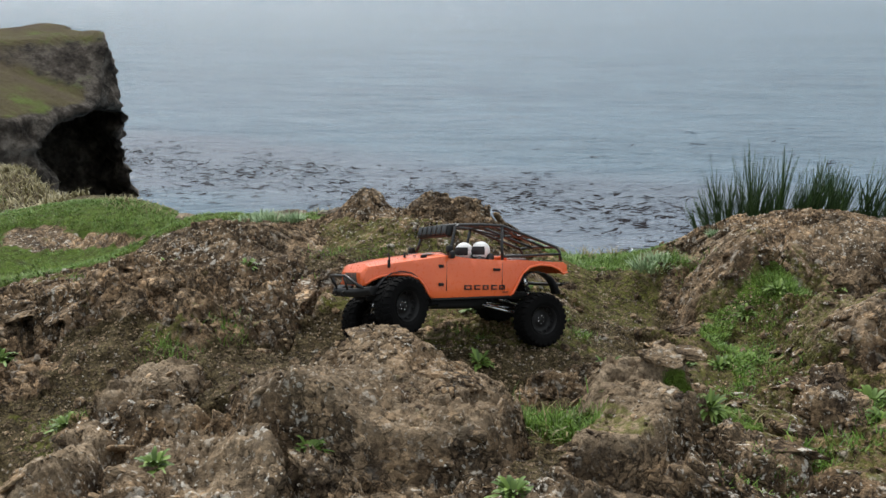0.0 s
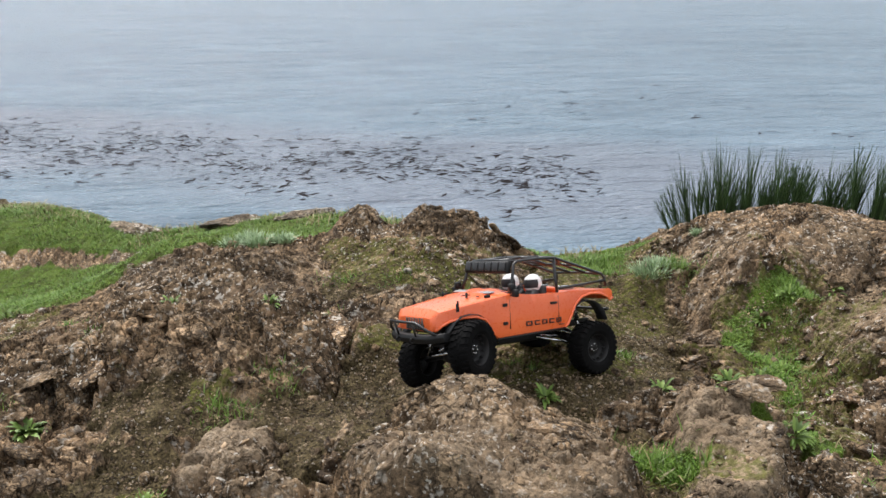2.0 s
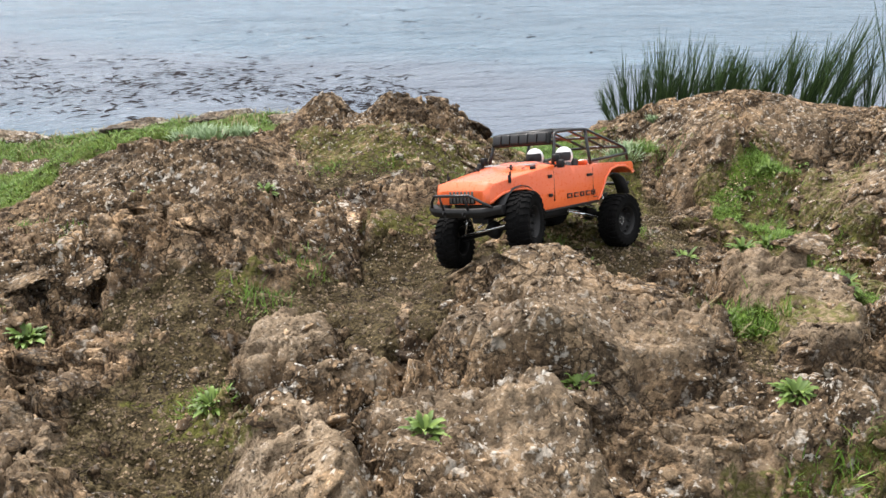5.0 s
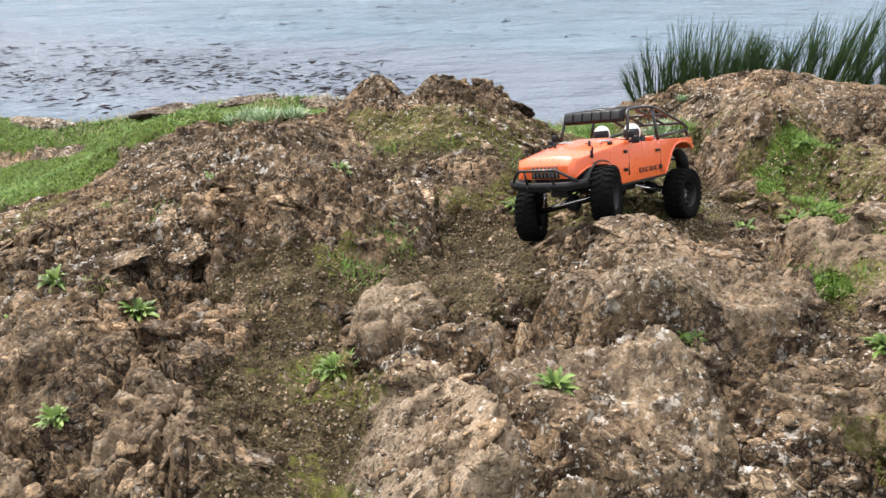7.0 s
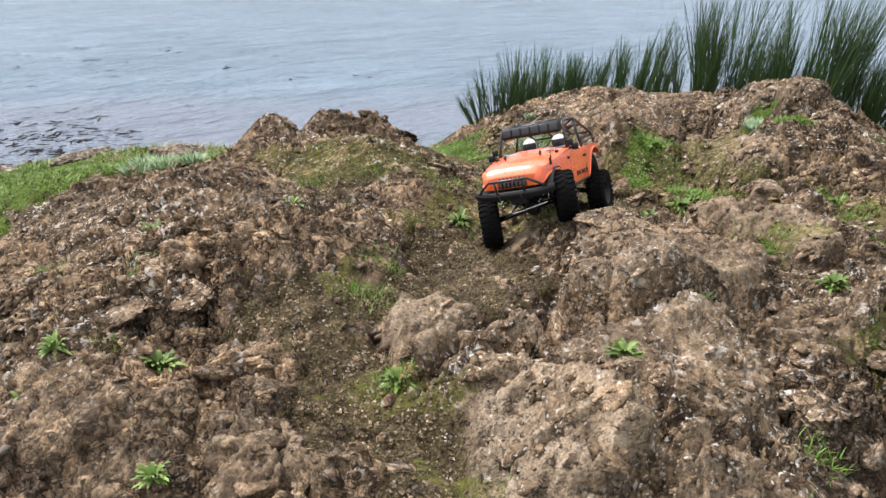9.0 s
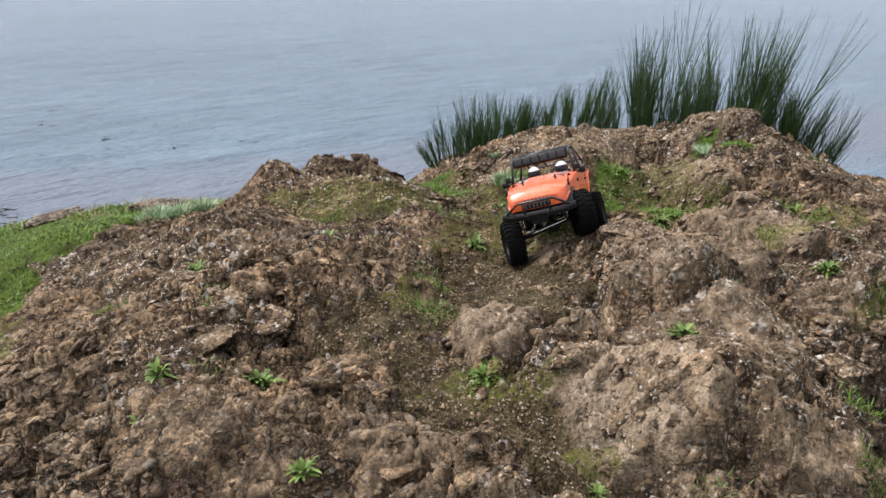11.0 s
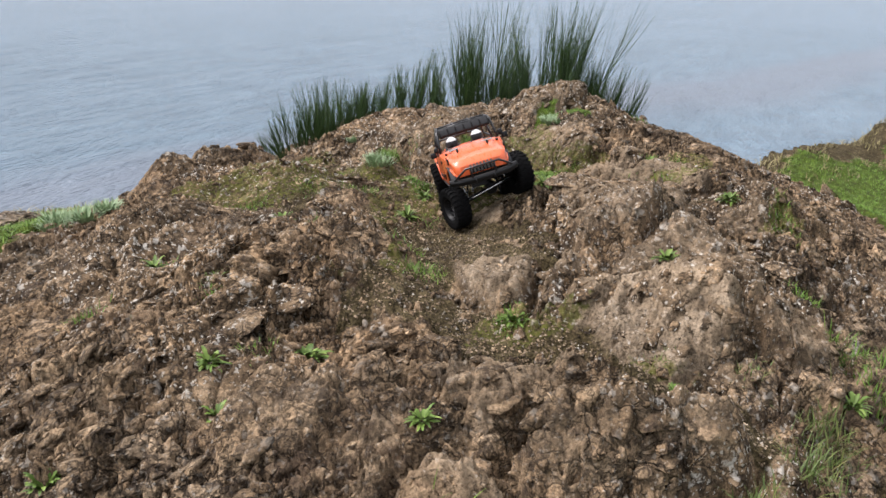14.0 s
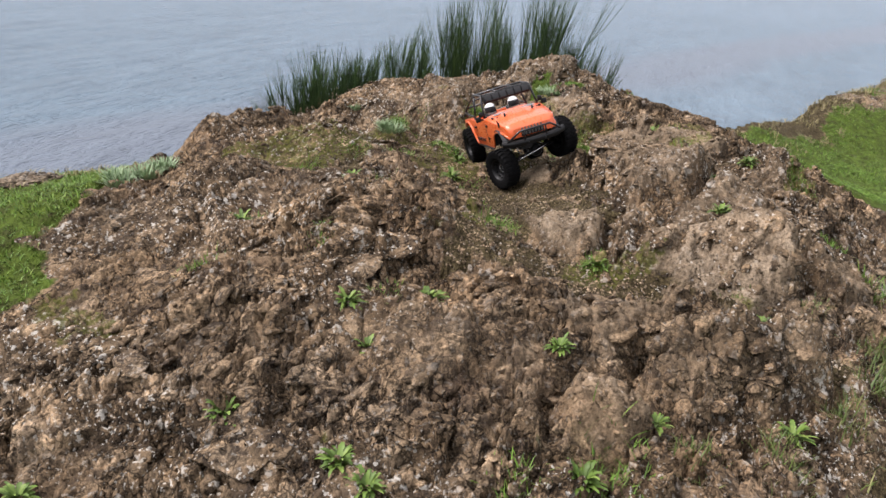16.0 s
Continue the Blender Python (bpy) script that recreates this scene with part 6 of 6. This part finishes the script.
for x, y, sx, sy, turn, top, label in (
        (0.660, 1.24, 0.060, 0.050, 1.00, 0.005, "tan angular stone block in the gully"),
        (0.665, 1.29, 0.036, 0.030, 0.20, 0.028, "reddish-brown stone leaning on a block")):
    boulder(x, y, sx, sy, turn, int(abs(x) * 900 + y * 70), label, 1.0, top)

for x, y, sx, sy, turn, label in ((-0.42, 3.50, 0.10, 0.06, 0.30, "small pale lichen-covered rock at the edge of the lawn"), (-0.74, 3.62, 0.11, 0.05, 0.10, "low pale rock at the edge of the lawn"),
                                  (-1.20, 3.90, 0.15, 0.08, -0.70, "dark rock in dry grass at the cliff edge"), (-0.20, 3.12, 0.10, 0.06, -0.90, "brown rock at the seaward end of the lawn")):
    boulder(x, y, sx, sy, turn, int(abs(x) * 900), label, 0.6, height_at(x, y) + 0.022, True)

rnd = random.Random(21)
kinds = [stone_mesh("stone", rnd, 2, 0.3) for k in range(6)]
spots = []
while len(spots) < 130:
    x, y = rnd.uniform(-1.4, 0.95), rnd.uniform(0.75, 2.3)
    if strips(SOIL, np.array([x]), np.array([y]))[0] > rnd.uniform(0.2, 0.9) or rnd.random() < 0.04:
        spots.append((x, y))
for x, y in spots:
    s = rnd.uniform(0.004, 0.013)
    ob = new("stone", kinds[rnd.randrange(6)])
    ob.matrix_world = Matrix.LocRotScale((x, y, height_at(x, y) + s * 0.2), Euler((rnd.uniform(0, 6), rnd.uniform(0, 6), rnd.uniform(0, 6))), (s * 1.3, s, s * 0.8))
    tagged(ob, "small grey-brown loose stone lying on the soil", "stone", "loose stones")


# ---- broken rock: the surface of the outcrop is made of angular pieces bedded in it ----
def chip_template(rnd, sub):
    bm = bmesh.new()
    bmesh.ops.create_icosphere(bm, subdivisions=sub, radius=1.0)
    off = Vector((rnd.uniform(0, 50), rnd.uniform(0, 50), rnd.uniform(0, 50)))
    cuts = [(Vector((rnd.gauss(0, 1), rnd.gauss(0, 1), rnd.gauss(0, 1))).normalized(), rnd.uniform(0.34, 0.66)) for k in range(15)]
    for v in bm.verts:
        p = v.co.copy()
        for nrm, d in cuts:
            over = p.dot(nrm) - d
            if over > 0:
                p -= nrm * over * 0.93
        p *= 1 + 0.12 * noise.noise(p * 1.7 + off) + 0.16 * noise.noise(p * 5.5 + off) + (0.10 * noise.noise(p * 12 + off) + 0.06 * noise.noise(p * 25 + off) if sub > 3 else 0)
        v.co = p
    bm.faces.ensure_lookup_table()
    V, F = np.array([v.co for v in bm.verts]), np.array([[v.index for v in f.verts] for f in bm.faces])
    bm.free()
    return V, F


def rock_here(X, Y):
    """How much broken rock shows at each place, and the height of the ground."""
    Z, soil, moss, turf, tone, calm = land(X, Y)
    wild = sst(-0.30, 0.20, fbm(X * 2.1, Y * 2.1, 2, 66)) * (1 - 0.7 * mass_field(X, Y)[1])
    d = off_coast(X, Y)
    return Z, (0.12 + 0.88 * wild) * (1 - np.clip(1.25 * soil, 0, 1)) * (1 - np.clip(1.3 * turf, 0, 1)) * (d < 0.25)


WHEELS = [TRUCK_POSE @ Vector(h) for h in hubs]


def scatter(seed, count, x0, x1, y0, y1, lo, hi, sink, thick=0.55, tip=0.25):
    rs = np.random.RandomState(seed)
    X, Y = rs.uniform(x0, x1, count), rs.uniform(y0, y1, count)
    Z, want = rock_here(X, Y)
    ok = want > rs.uniform(0, 1, count)
    for w in WHEELS:
        ok &= np.hypot(X - w.x, Y - w.y) > 0.075 + hi
    X, Y, Z = X[ok], Y[ok], Z[ok]
    n = len(X)
    size = lo + (hi - lo) * rs.uniform(0, 1, n) ** 2.2
    e = 0.03
    gx, gy = (smooth_land(X + e, Y) - smooth_land(X - e, Y)) / (2 * e), (smooth_land(X, Y + e) - smooth_land(X, Y - e)) / (2 * e)
    # axes: up along the slope with some tilt, long side along the grain of the rock
    up = np.stack([-gx + rs.normal(0, tip, n), -gy + rs.normal(0, tip, n), np.ones(n)], -1)
    up /= np.linalg.norm(up, axis=1)[:, None]
    a = -0.67 + rs.normal(0, 0.45, n)
    t = np.stack([np.cos(a), np.sin(a), 0 * a], -1)
    t -= up * (t * up).sum(1)[:, None]
    t /= np.linalg.norm(t, axis=1)[:, None]
    b = np.cross(up, t)
    dims = size[:, None] * np.stack([rs.uniform(1.0, 1.6, n), rs.uniform(0.7, 1.1, n), thick * rs.uniform(0.7, 1.3, n)], -1)
    return np.stack([X, Y, Z - sink * dims[:, 2]], -1), np.stack([t, b, up], -1), dims, rs


def joined(name, templates, C, R, dims, rs, label):
    pick = rs.randint(0, len(templates), len(C))
    Vs, Fs, base = [], [], 0
    for k, (V, F) in enumerate(templates):
        m = pick == k
        P = np.einsum("nij,nvj->nvi", R[m], V[None] * dims[m][:, None]) + C[m][:, None]
        Vs.append(P.reshape(-1, 3))
        Fs.append((F[None] + base + np.arange(m.sum())[:, None, None] * len(V)).reshape(-1, 3))
        base += m.sum() * len(V)
    V, F = np.concatenate(Vs), np.concatenate(Fs)
    me = bpy.data.meshes.new(name)
    me.vertices.add(len(V))
    me.vertices.foreach_set("co", V.astype(np.float32).ravel())
    me.loops.add(F.size)
    me.loops.foreach_set("vertex_index", F.astype(np.int32).ravel())
    me.polygons.add(len(F))
    me.polygons.foreach_set("loop_start", np.arange(0, F.size, 3, dtype=np.int32))
    me.update(calc_edges=True)
    me.materials.append(CHIPS)
    tagged(new(name, me), label, "rock", kind="stuff")


rnd = random.Random(77)
fine_t, mid_t = [chip_template(rnd, 1) for k in range(10)], [chip_template(rnd, 2) for k in range(12)]
C, R, dims, rs = scatter(31, 12000, -1.55, 1.6, 0.6, 2.6, 0.008, 0.032, 0.55, 0.5, 0.22)
joined("rock_fragments", mid_t, C, R, dims, rs, "angular brown-grey rock fragments bedded in the outcrop")
C, R, dims, rs = scatter(32, 11000, -1.55, 0.9, 0.7, 2.2, 0.004, 0.011, 0.35)
joined("rock_chips", fine_t, C, R, dims, rs, "small angular rock chips on the outcrop")
C, R, dims, rs = scatter(33, 620, -1.45, 1.5, 0.7, 2.5, 0.030, 0.075, 0.66, 0.36, 0.16)
big = []
for k in range(10):
    V, F = chip_template(rnd, 4)
    me = bpy.data.meshes.new("rock")
    me.from_pydata(V.tolist(), [], F.tolist())
    me.materials.append(CHIPS)
    big.append(me)
for k in range(min(260, len(C))):
    ob = new("rock", big[k % 10])
    ob.parent = ground
    ob.matrix_world = Matrix.Translation(C[k]) @ Matrix(R[k].tolist()).to_4x4() @ Matrix.Diagonal((*dims[k], 1))

# grit on the bare soil
rs = np.random.RandomState(3)
gx, gy = rs.uniform(-1.2, 0.8, 90000), rs.uniform(0.75, 2.45, 90000)
gz, gsoil = land(gx, gy)[:2]
ok = gsoil > rs.uniform(0.3, 1.0, 90000)
gx, gy, gz = gx[ok][:11000], gy[ok][:11000], gz[ok][:11000]
octa = np.array([(1, 0, 0), (-1, 0, 0), (0, 1, 0), (0, -1, 0), (0, 0, 1), (0, 0, -1)], float)
tri = np.array([(0, 2, 4), (2, 1, 4), (1, 3, 4), (3, 0, 4), (2, 0, 5), (1, 2, 5), (3, 1, 5), (0, 3, 5)])
size = rs.uniform(0.0012, 0.0042, len(gx))
V = (octa[None] * rs.uniform(0.6, 1.3, (len(gx), 6, 1)) + rs.uniform(-0.25, 0.25, (len(gx), 6, 3))) * size[:, None, None] + np.stack([gx, gy, gz], -1)[:, None]
F = tri[None] + np.arange(len(gx))[:, None, None] * 6
me = bpy.data.meshes.new("grit")
me.from_pydata(V.reshape(-1, 3).tolist(), [], F.reshape(-1, 3).tolist())
me.materials.append(ROCK)
tagged(new("grit", me), "fine brown grit and gravel strewn over the soil", "gravel", kind="stuff")
